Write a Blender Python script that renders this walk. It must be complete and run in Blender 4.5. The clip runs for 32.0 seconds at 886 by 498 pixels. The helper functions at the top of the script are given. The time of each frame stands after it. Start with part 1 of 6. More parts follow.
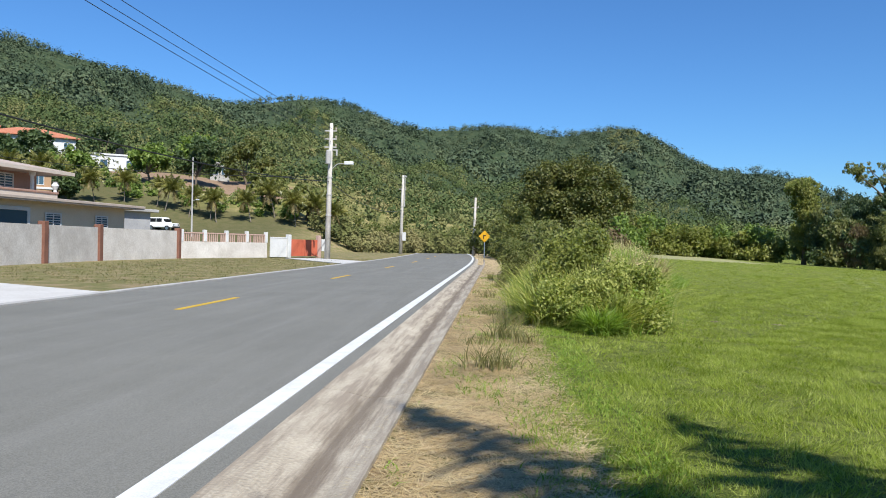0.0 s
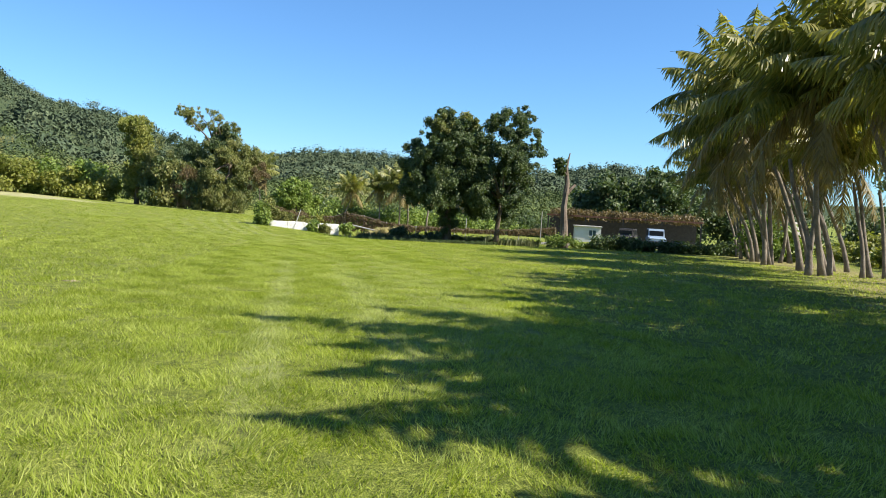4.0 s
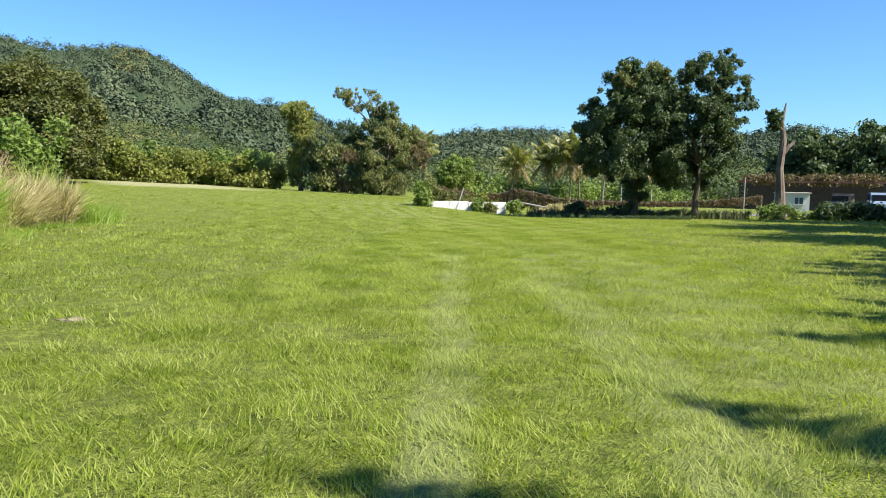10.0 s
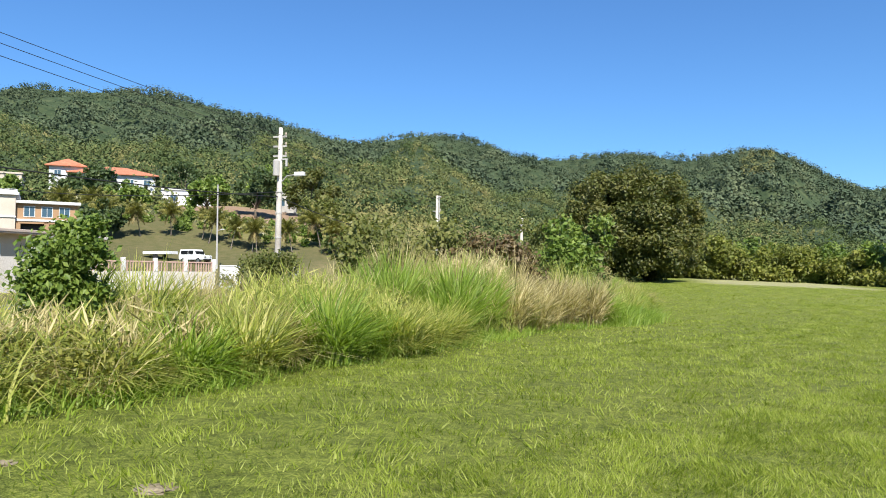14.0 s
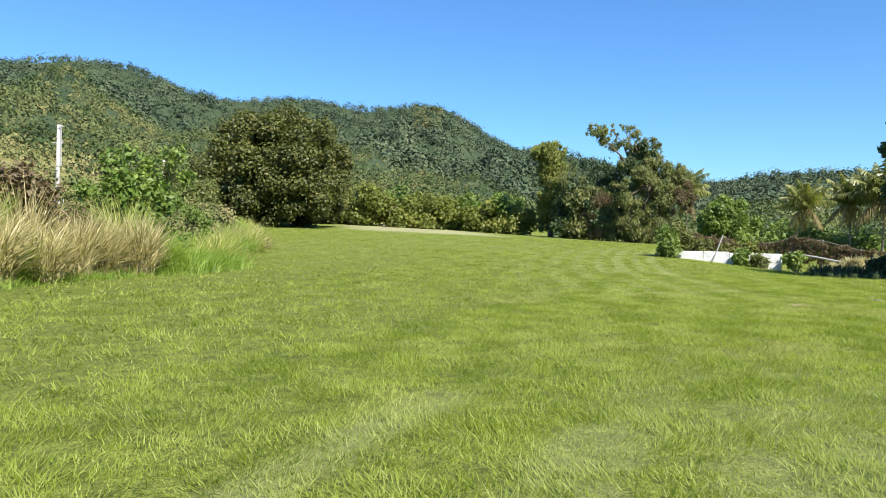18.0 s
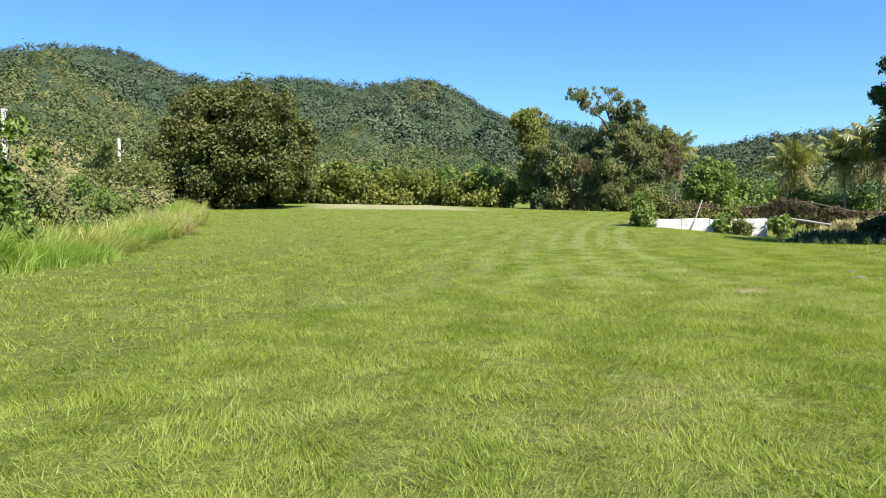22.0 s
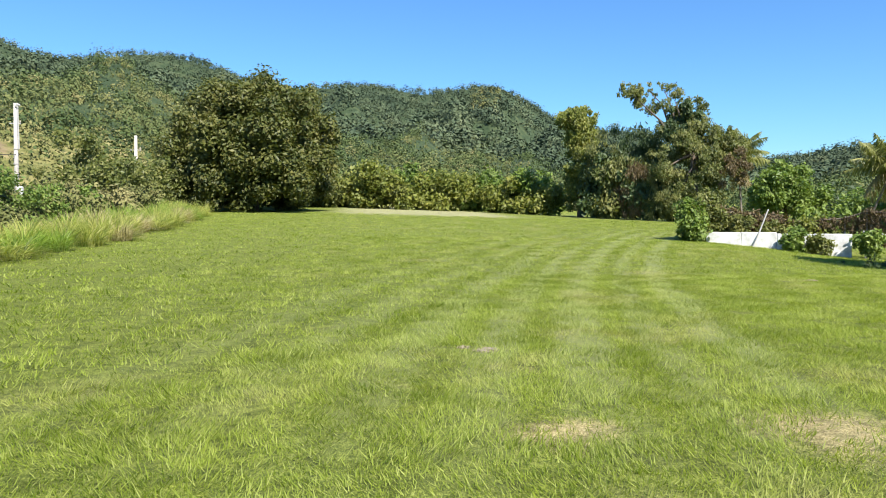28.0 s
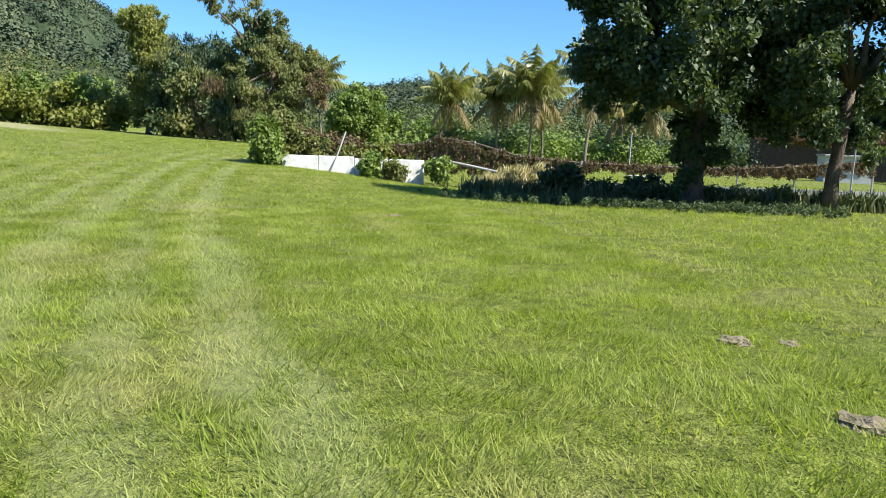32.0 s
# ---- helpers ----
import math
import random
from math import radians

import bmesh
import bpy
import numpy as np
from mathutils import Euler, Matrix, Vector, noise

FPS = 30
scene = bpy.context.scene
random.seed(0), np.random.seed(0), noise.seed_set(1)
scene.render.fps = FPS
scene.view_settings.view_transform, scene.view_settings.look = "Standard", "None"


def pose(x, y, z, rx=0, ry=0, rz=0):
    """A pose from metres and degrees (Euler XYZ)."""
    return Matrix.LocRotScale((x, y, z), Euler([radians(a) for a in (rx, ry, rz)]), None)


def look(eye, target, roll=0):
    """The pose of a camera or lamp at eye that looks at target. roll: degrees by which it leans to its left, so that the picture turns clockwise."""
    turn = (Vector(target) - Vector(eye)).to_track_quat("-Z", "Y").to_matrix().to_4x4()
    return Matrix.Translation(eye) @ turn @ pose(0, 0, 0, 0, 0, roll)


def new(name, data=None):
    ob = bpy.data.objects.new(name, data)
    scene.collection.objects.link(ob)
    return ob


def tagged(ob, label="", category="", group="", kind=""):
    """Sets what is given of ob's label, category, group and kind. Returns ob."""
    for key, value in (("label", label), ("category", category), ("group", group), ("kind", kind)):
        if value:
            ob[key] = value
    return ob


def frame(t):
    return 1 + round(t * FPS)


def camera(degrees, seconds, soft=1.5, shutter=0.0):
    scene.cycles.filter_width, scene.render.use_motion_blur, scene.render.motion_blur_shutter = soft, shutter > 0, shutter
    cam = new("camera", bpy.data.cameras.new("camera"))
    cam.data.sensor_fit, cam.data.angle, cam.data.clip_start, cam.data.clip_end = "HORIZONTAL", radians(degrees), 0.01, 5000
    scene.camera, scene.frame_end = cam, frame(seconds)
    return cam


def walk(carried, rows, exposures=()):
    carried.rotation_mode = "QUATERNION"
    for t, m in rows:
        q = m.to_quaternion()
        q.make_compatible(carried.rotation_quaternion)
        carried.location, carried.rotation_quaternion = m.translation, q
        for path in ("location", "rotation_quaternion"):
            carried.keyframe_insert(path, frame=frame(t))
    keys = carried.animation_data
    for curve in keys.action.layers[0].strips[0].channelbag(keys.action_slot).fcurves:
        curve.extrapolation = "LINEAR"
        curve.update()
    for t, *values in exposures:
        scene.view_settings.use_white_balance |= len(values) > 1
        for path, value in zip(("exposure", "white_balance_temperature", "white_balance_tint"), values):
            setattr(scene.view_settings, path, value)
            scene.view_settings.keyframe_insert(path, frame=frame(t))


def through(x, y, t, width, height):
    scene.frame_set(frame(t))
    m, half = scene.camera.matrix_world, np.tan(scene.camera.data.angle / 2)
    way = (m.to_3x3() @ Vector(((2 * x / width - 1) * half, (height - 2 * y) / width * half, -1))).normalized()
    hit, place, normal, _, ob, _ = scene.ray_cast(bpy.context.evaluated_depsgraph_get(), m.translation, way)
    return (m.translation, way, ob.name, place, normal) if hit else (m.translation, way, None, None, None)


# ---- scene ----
cam = camera(62.55, 32.0, 0.95)
EXPOSURES = [(0, 0.55, 6150, 10), (1.0, 0.95, 6350, 10), (3.0, 1.1, 6850, 10), (6, 1.1, 6825, 10), (11, 1.05, 6500, 10), (12.5, 0.85, 6500, 10), (15, 0.85, 6462, 10), (17.5, 1.0, 6368, 10), (19, 1.0, 6357, 10), (28, 1.05, 6437, 10), (30.5, 0.98, 6375, 10), (32, 1.02, 6300, 10)]
PATH = [
    (0, (-0.000, -0.000, 1.251), (-0.145, 1.995, 1.239), 1.28),
    (0.5, (0.119, 0.398, 1.227), (0.542, 2.353, 1.196), 3.20),
    (1, (0.368, 0.775, 1.179), (1.239, 2.571, 1.045), 1.71),
    (1.5, (0.598, 1.061, 1.179), (1.421, 2.877, 1.021), 3.00),
    (2, (0.839, 1.469, 1.176), (1.692, 3.273, 1.035), 2.39),
    (2.5, (1.112, 1.843, 1.130), (1.886, 3.676, 0.927), 1.85),
    (3, (1.223, 2.540, 1.120), (2.265, 4.239, 0.959), 3.71),
    (3.5, (1.629, 3.118, 1.183), (3.009, 4.559, 1.051), 2.64),
    (5.5, (2.512, 4.661, 1.005), (3.938, 6.061, 0.923), 3.89),
    (6, (2.749, 5.143, 0.991), (4.133, 6.581, 0.864), 1.65),
    (6.5, (3.016, 5.635, 0.993), (4.308, 7.154, 0.849), 3.47),
    (7, (3.257, 6.126, 0.996), (4.607, 7.593, 0.832), 2.85),
    (7.5, (3.577, 6.556, 1.001), (4.888, 8.055, 0.819), 1.27),
    (8, (3.870, 6.959, 0.981), (5.188, 8.455, 0.822), 2.16),
    (8.5, (4.206, 7.397, 0.962), (5.453, 8.955, 0.827), 0.42),
    (9, (4.521, 7.798, 0.949), (5.650, 9.439, 0.767), 2.95),
    (9.5, (4.803, 8.198, 0.943), (5.924, 9.845, 0.765), 2.50),
    (10, (5.161, 8.617, 0.933), (6.224, 10.302, 0.752), 0.74),
    (10.5, (5.495, 9.063, 0.921), (6.579, 10.735, 0.748), 1.42),
    (11, (5.842, 9.337, 0.930), (6.958, 10.989, 0.766), 0.43),
    (11.5, (6.268, 9.664, 0.943), (7.238, 11.400, 0.733), 1.64),
    (12, (6.641, 10.081, 0.965), (7.383, 11.935, 0.853), -1.80),
    (12.5, (7.075, 10.535, 0.975), (7.191, 12.532, 0.995), -2.82),
    (13, (7.457, 11.011, 0.964), (7.228, 12.997, 0.962), -2.74),
    (13.5, (7.857, 11.364, 0.952), (7.401, 13.308, 1.062), -1.33),
    (14, (8.235, 11.766, 0.938), (7.743, 13.703, 1.011), 0.31),
    (14.5, (8.579, 12.220, 0.962), (8.233, 14.189, 1.017), -1.54),
    (15, (8.970, 12.562, 0.982), (8.733, 14.547, 1.033), -1.72),
    (15.5, (9.322, 13.009, 0.990), (9.334, 15.009, 1.020), -1.07),
    (17.5, (10.762, 14.027, 0.838), (11.102, 15.998, 0.804), 1.78),
    (18, (11.274, 14.390, 0.838), (11.632, 16.357, 0.774), 0.99),
    (18.5, (11.724, 14.753, 0.836), (12.119, 16.712, 0.769), -0.27),
    (19, (12.129, 15.153, 0.829), (12.543, 17.106, 0.706), 1.86),
    (19.5, (12.510, 15.528, 0.825), (13.082, 17.438, 0.667), -0.50),
    (20, (12.893, 15.931, 0.829), (13.311, 17.885, 0.747), 0.69),
    (20.5, (13.275, 16.383, 0.809), (13.721, 18.328, 0.673), -0.75),
    (21, (13.663, 16.757, 0.810), (14.013, 18.724, 0.712), -0.51),
    (21.5, (14.004, 17.098, 0.801), (14.314, 19.067, 0.639), 1.75),
    (22, (14.331, 17.427, 0.804), (14.683, 19.391, 0.672), -1.13),
    (22.5, (14.610, 17.788, 0.808), (14.769, 19.776, 0.648), -0.19),
    (23, (14.869, 18.123, 0.804), (15.012, 20.112, 0.652), -1.22),
    (23.5, (15.133, 18.509, 0.809), (15.112, 20.507, 0.728), -2.60),
    (24, (15.399, 18.990, 0.800), (15.433, 20.988, 0.730), 0.48),
    (24.5, (15.715, 19.475, 0.786), (15.796, 21.470, 0.681), -4.01),
    (25, (15.982, 19.912, 0.800), (15.990, 21.911, 0.729), -1.02),
    (25.5, (16.271, 20.426, 0.821), (16.396, 22.421, 0.742), -1.61),
    (27.5, (17.533, 22.556, 0.712), (17.697, 24.546, 0.595), 3.16),
    (28, (17.815, 22.970, 0.695), (17.998, 24.959, 0.583), -0.24),
    (28.5, (18.051, 23.387, 0.691), (18.212, 25.378, 0.596), 1.42),
    (29, (18.314, 23.858, 0.669), (18.607, 25.826, 0.466), 0.56),
    (29.5, (18.626, 24.323, 0.644), (18.852, 26.304, 0.497), -1.70),
    (30, (18.838, 24.842, 0.603), (19.139, 26.817, 0.493), 1.33),
    (30.5, (19.100, 25.279, 0.578), (19.538, 27.225, 0.434), -0.36),
    (31, (19.359, 25.759, 0.556), (19.951, 27.661, 0.376), 2.00),
    (31.5, (19.634, 26.245, 0.541), (20.676, 27.922, 0.222), 0.38),
    (32, (19.905, 26.673, 0.521), (21.098, 28.250, 0.219), 2.37),
]
walk(cam, [(t, look(eye, target, roll)) for t, eye, target, roll in PATH], EXPOSURES)

# ---- world, sun, exposure ----
SUN_AZ, SUN_EL = 152.0, 47.0
world = bpy.data.worlds.new("world")
scene.world = world
world.use_nodes = True
wn = world.node_tree.nodes
sky = wn.new("ShaderNodeTexSky")
sky.sky_type = "NISHITA"
sky.sun_disc = False
sky.sun_elevation = radians(SUN_EL)
sky.sun_rotation = radians(SUN_AZ)
sky.air_density, sky.dust_density, sky.ozone_density = 1.1, 0.15, 6.0
wn["Background"].inputs["Strength"].default_value = 0.077
tint = wn.new("ShaderNodeMix")
tint.data_type, tint.blend_type = "RGBA", "MULTIPLY"
tint.inputs["Factor"].default_value = 1.0
tint.inputs["B"].default_value = (0.64, 0.94, 1.2, 1)
world.node_tree.links.new(sky.outputs["Color"], tint.inputs["A"])
world.node_tree.links.new(tint.outputs["Result"], wn["Background"].inputs["Color"])
sun = new("sun", bpy.data.lights.new("sun", "SUN"))
sun.data.energy, sun.data.angle, sun.data.color = 5.0, radians(0.5), (1.0, 0.95, 0.86)
TO_SUN = Vector((math.sin(radians(SUN_AZ)) * math.cos(radians(SUN_EL)), math.cos(radians(SUN_AZ)) * math.cos(radians(SUN_EL)), math.sin(radians(SUN_EL))))
sun.matrix_world = look(TO_SUN * 50, (0, 0, 0))

# ---- materials ----
TONE = 0.73


def toned(c):
    """A colour brought down to its true reflectance."""
    return tuple(v * TONE for v in c)


def material(name, base, rough=0.8, spec=0.3, metal=0.0):
    m = bpy.data.materials.new(name)
    m.use_nodes = True
    b = m.node_tree.nodes["Principled BSDF"]
    b.inputs["Base Color"].default_value = (*base, 1)
    b.inputs["Roughness"].default_value = rough
    b.inputs["Specular IOR Level"].default_value = spec
    b.inputs["Metallic"].default_value = metal
    return m


def node(m, kind, **values):
    n = m.node_tree.nodes.new(kind)
    for key, v in values.items():
        n.inputs[key.replace("_", " ")].default_value = v
    return n


def link(m, a, b):
    m.node_tree.links.new(a, b)


def noise_of(m, scale, detail=4.0, rough=0.6):
    """Noise on world-sized coordinates."""
    co = m.node_tree.nodes.new("ShaderNodeNewGeometry")
    n = node(m, "ShaderNodeTexNoise", Scale=scale, Detail=detail, Roughness=rough)
    link(m, co.outputs["Position"], n.inputs["Vector"])
    return n.outputs["Fac"]


def ramp(m, fac, stops, tone=True):
    r = m.node_tree.nodes.new("ShaderNodeValToRGB")
    e = r.color_ramp.elements
    while len(e) < len(stops):
        e.new(0.5)
    for k, (p, c) in enumerate(stops):
        e[k].position, e[k].color = p, (*(toned(c) if tone else c), 1)
    link(m, fac, r.inputs["Fac"])
    return r.outputs["Color"]


def mix(m, fac, a, b, mode="MIX"):
    n = m.node_tree.nodes.new("ShaderNodeMix")
    n.data_type, n.blend_type = "RGBA", mode
    for sock, v in ((n.inputs["Factor"], fac), (n.inputs["A"], a), (n.inputs["B"], b)):
        if isinstance(v, (int, float)):
            sock.default_value = v
        elif isinstance(v, tuple):
            sock.default_value = (*(toned(v) if mode == "MIX" else v), 1)
        else:
            link(m, v, sock)
    return n.outputs["Result"]


def calc(m, op, a, b=0.0, c=0.0):
    n = m.node_tree.nodes.new("ShaderNodeMath")
    n.operation = op
    for sock, v in zip(n.inputs, (a, b, c)):
        if isinstance(v, (int, float)):
            sock.default_value = v
        else:
            link(m, v, sock)
    return n.outputs["Value"]


def step(m, v, lo, hi):
    n = m.node_tree.nodes.new("ShaderNodeMapRange")
    n.interpolation_type = "SMOOTHSTEP"
    n.inputs["From Min"].default_value, n.inputs["From Max"].default_value = lo, hi
    link(m, v, n.inputs["Value"])
    return n.outputs["Result"]


def paint(m, color, bump=None, strength=0.3, dist=0.02):
    b = m.node_tree.nodes["Principled BSDF"]
    if color is not None:
        link(m, color, b.inputs["Base Color"])
    if bump is not None:
        n = node(m, "ShaderNodeBump", Strength=strength, Distance=dist)
        link(m, bump, n.inputs["Height"])
        link(m, n.outputs["Normal"], b.inputs["Normal"])
    return m


def worn(name, a, b, scale=2.0, rough=0.8, fine=40.0, bump=0.3, dist=0.01, spec=0.3):
    """A surface of two tones, mottled at two scales, with a fine relief."""
    m = material(name, a, rough, spec)
    big, small = noise_of(m, scale), noise_of(m, fine, 3.0)
    col = ramp(m, big, [(0.35, a), (0.68, b)])
    col = mix(m, 0.35, col, ramp(m, small, [(0.3, tuple(v * 0.72 for v in a)), (0.7, tuple(min(1, v * 1.2) for v in b))]))
    return paint(m, col, small, bump, dist)


def leafy(name, dark, mid, light, scale=0.6, through=0.25, rough=0.5, up=0.0, single=0.5):
    """Leaves: tone by the single leaf and by patches of the crown; some light comes through."""
    m = material(name, mid, rough, 0.35)
    geo = m.node_tree.nodes.new("ShaderNodeNewGeometry")
    one = ramp(m, geo.outputs["Random Per Island"], [(0.0, dark), (0.5, mid), (1.0, light)])
    patch = ramp(m, noise_of(m, scale, 3.0), [(0.32, dark), (0.5, mid), (0.7, light)])
    col = mix(m, 1 - single, one, patch)
    b = m.node_tree.nodes["Principled BSDF"]
    link(m, col, b.inputs["Base Color"])
    t = m.node_tree.nodes.new("ShaderNodeBsdfTranslucent")
    link(m, mix(m, 1.0, col, (1.3, 1.35, 0.6), "MULTIPLY"), t.inputs["Color"])
    if up:
        lift = m.node_tree.nodes.new("ShaderNodeVectorMath")
        lift.operation = "SCALE"
        lift.inputs["Scale"].default_value = 1 - up
        add = m.node_tree.nodes.new("ShaderNodeVectorMath")
        add.inputs[1].default_value = (0, 0, up)
        even = m.node_tree.nodes.new("ShaderNodeVectorMath")
        even.operation = "NORMALIZE"
        link(m, geo.outputs["Normal"], lift.inputs[0])
        link(m, lift.outputs[0], add.inputs[0])
        link(m, add.outputs[0], even.inputs[0])
        link(m, even.outputs[0], b.inputs["Normal"])
    s = node(m, "ShaderNodeMixShader", Fac=through)
    link(m, b.outputs[0], s.inputs[1])
    link(m, t.outputs[0], s.inputs[2])
    link(m, s.outputs[0], m.node_tree.nodes["Material Output"].inputs["Surface"])
    return m


def where(m):
    geo = m.node_tree.nodes.new("ShaderNodeNewGeometry")
    s = m.node_tree.nodes.new("ShaderNodeSeparateXYZ")
    link(m, geo.outputs["Position"], s.inputs[0])
    return s.outputs["X"], s.outputs["Y"], s.outputs["Z"]


# the field, the verges and the wooded hills are one ground
M_GROUND = material("ground", (0.1, 0.16, 0.03), 0.9, 0.15)
gx, gy, gzz = where(M_GROUND)
g_big, g_mid, g_fine = noise_of(M_GROUND, 0.16, 5.0), noise_of(M_GROUND, 1.1, 5.0, 0.65), noise_of(M_GROUND, 26.0, 3.0)
g_hair = noise_of(M_GROUND, 85.0, 2.0, 0.7)
c_grass = ramp(M_GROUND, g_mid, [(0.3, (0.07, 0.12, 0.013)), (0.5, (0.165, 0.225, 0.028)), (0.72, (0.27, 0.305, 0.07))])
c_grass = mix(M_GROUND, step(M_GROUND, g_big, 0.45, 0.7), c_grass, (0.2, 0.23, 0.055))
c_grass = mix(M_GROUND, calc(M_GROUND, "MULTIPLY", step(M_GROUND, noise_of(M_GROUND, 0.5, 5.0, 0.7), 0.5, 0.3), 0.5), c_grass, (0.1, 0.145, 0.016))
c_grass = mix(M_GROUND, 0.45, c_grass, ramp(M_GROUND, g_fine, [(0.32, (0.045, 0.07, 0.01)), (0.5, (0.15, 0.19, 0.03)), (0.68, (0.33, 0.37, 0.1))]))
c_grass = mix(M_GROUND, 0.5, c_grass, ramp(M_GROUND, g_hair, [(0.36, (0.035, 0.06, 0.006)), (0.5, (0.175, 0.23, 0.028)), (0.62, (0.42, 0.47, 0.11))]))
tufty = ramp(M_GROUND, noise_of(M_GROUND, 6.5, 6.0, 0.78), [(0.36, (0.54, 0.52, 0.5)), (0.5, (1.1, 1.05, 1.04)), (0.64, (1.7, 1.58, 1.55))], False)
c_grass = mix(M_GROUND, 0.85, c_grass, tufty, "MULTIPLY")
c_grass = mix(M_GROUND, step(M_GROUND, gy, 60.0, 30.0), c_grass, mix(M_GROUND, 1.0, c_grass, (0.92, 0.92, 0.92), "MULTIPLY"))
# pale wheel tracks across the field
def tracks_of(m):
    """Where the grass lies bent: wheel tracks that swing round towards the low wall, and an older pair from the road."""
    x, y, _ = where(m)
    sway = calc(m, "MULTIPLY", calc(m, "SUBTRACT", noise_of(m, 0.9, 4.0, 0.65), 0.5), 0.55)
    x = calc(m, "ADD", x, sway)
    out = None
    v = calc(m, "SUBTRACT", y, 28.5)
    bow = calc(m, "ADD", calc(m, "MULTIPLY", v, 0.25), calc(m, "MULTIPLY", calc(m, "MULTIPLY", v, v), 0.0055))
    spread = calc(m, "MULTIPLY_ADD", v, 0.012, 0.92)
    fade = calc(m, "MULTIPLY", step(m, y, 66.0, 52.0), step(m, y, 24.0, 31.0))
    for off, wide, high in ((0.0, 0.34, 1.0), (0.75, 0.26, 0.8), (1.55, 0.36, 0.95), (2.4, 0.3, 0.8), (3.25, 0.36, 0.6), (4.2, 0.34, 0.4), (5.3, 0.4, 0.3)):
        lie = calc(m, "SUBTRACT", calc(m, "ADD", bow, 20.9), calc(m, "MULTIPLY", spread, off))
        one = step(m, calc(m, "ABSOLUTE", calc(m, "SUBTRACT", x, lie)), wide, wide * 0.35)
        one = calc(m, "MULTIPLY", calc(m, "MULTIPLY", one, fade), high)
        out = one if out is None else calc(m, "MAXIMUM", out, one)
    early = calc(m, "MULTIPLY", step(m, y, 22.0, 17.0), step(m, y, 6.0, 9.0))
    for foot, wide, high in ((-0.73, 0.3, 0.9), (0.75, 0.5, 0.7), (2.2, 1.3, 0.55)):
        lie = calc(m, "MULTIPLY_ADD", y, 0.67, foot)
        one = step(m, calc(m, "ABSOLUTE", calc(m, "SUBTRACT", x, lie)), wide, wide * 0.35)
        out = calc(m, "MAXIMUM", out, calc(m, "MULTIPLY", calc(m, "MULTIPLY", one, early), high))
    return out


c_grass = mix(M_GROUND, calc(M_GROUND, "MULTIPLY", tracks_of(M_GROUND), 0.42), c_grass, (0.42, 0.45, 0.19))
c_straw = mix(M_GROUND, 0.5, mix(M_GROUND, g_fine, (0.4, 0.28, 0.13), (0.75, 0.6, 0.35)), ramp(M_GROUND, g_hair, [(0.38, (0.16, 0.11, 0.055)), (0.5, (0.58, 0.45, 0.25)), (0.62, (0.9, 0.76, 0.5))]))
c_straw = mix(M_GROUND, calc(M_GROUND, "MULTIPLY", step(M_GROUND, noise_of(M_GROUND, 2.2, 4.0, 0.7), 0.5, 0.66), 0.75), c_straw, (0.17, 0.2, 0.04))
c_straw = mix(M_GROUND, 0.8, c_straw, tufty, "MULTIPLY")
wob = calc(M_GROUND, "MULTIPLY", calc(M_GROUND, "SUBTRACT", g_mid, 0.5), 2.2)
edge = calc(M_GROUND, "ADD", gx, wob)
col = mix(M_GROUND, step(M_GROUND, edge, 0.75, -0.05), c_grass, c_straw)
crest = calc(M_GROUND, "MULTIPLY", step(M_GROUND, calc(M_GROUND, "ADD", gy, wob), 76.0, 80.0), step(M_GROUND, gx, 31.0, 27.0))
crest = calc(M_GROUND, "MULTIPLY", crest, step(M_GROUND, calc(M_GROUND, "ADD", gx, wob), 13.0, 17.0))
col = mix(M_GROUND, calc(M_GROUND, "MULTIPLY", crest, 0.55), col, mix(M_GROUND, g_mid, (0.4, 0.36, 0.18), (0.72, 0.66, 0.44)))
far_side = step(M_GROUND, gx, -7.5, -8.5)
c_verge = mix(M_GROUND, step(M_GROUND, g_mid, 0.4, 0.62), (0.2, 0.22, 0.065), (0.44, 0.34, 0.19))
c_verge = mix(M_GROUND, 0.35, c_verge, ramp(M_GROUND, noise_of(M_GROUND, 7.0, 5.0, 0.7), [(0.35, (0.12, 0.12, 0.04)), (0.65, (0.5, 0.38, 0.2))]))
c_verge = mix(M_GROUND, calc(M_GROUND, "MULTIPLY", step(M_GROUND, gx, -22.0, -30.0), 0.92), c_verge, mix(M_GROUND, g_mid, (0.07, 0.09, 0.03), (0.2, 0.17, 0.08)))
col = mix(M_GROUND, far_side, col, c_verge)
BARE = ((18.9, 26.8, 0.42), (20.35, 26.7, 0.7), (19.0, 28.5, 0.22))
for bx, by, br in BARE:
    away = calc(M_GROUND, "SQRT", calc(M_GROUND, "ADD", calc(M_GROUND, "POWER", calc(M_GROUND, "SUBTRACT", gx, bx), 2.0), calc(M_GROUND, "POWER", calc(M_GROUND, "SUBTRACT", gy, by), 2.0)))
    away = calc(M_GROUND, "ADD", away, calc(M_GROUND, "MULTIPLY", wob, 0.35))
    col = mix(M_GROUND, calc(M_GROUND, "MULTIPLY", step(M_GROUND, away, br, br * 0.2), 0.55), col, c_straw)
row_off = calc(M_GROUND, "ABSOLUTE", calc(M_GROUND, "ADD", calc(M_GROUND, "MULTIPLY", calc(M_GROUND, "SUBTRACT", gx, 29.3), -0.5), calc(M_GROUND, "MULTIPLY", calc(M_GROUND, "SUBTRACT", gy, 10.0), 0.866)))
under = calc(M_GROUND, "MULTIPLY", step(M_GROUND, calc(M_GROUND, "ADD", row_off, wob), 3.4, 1.2), step(M_GROUND, gx, 8.0, 14.0))
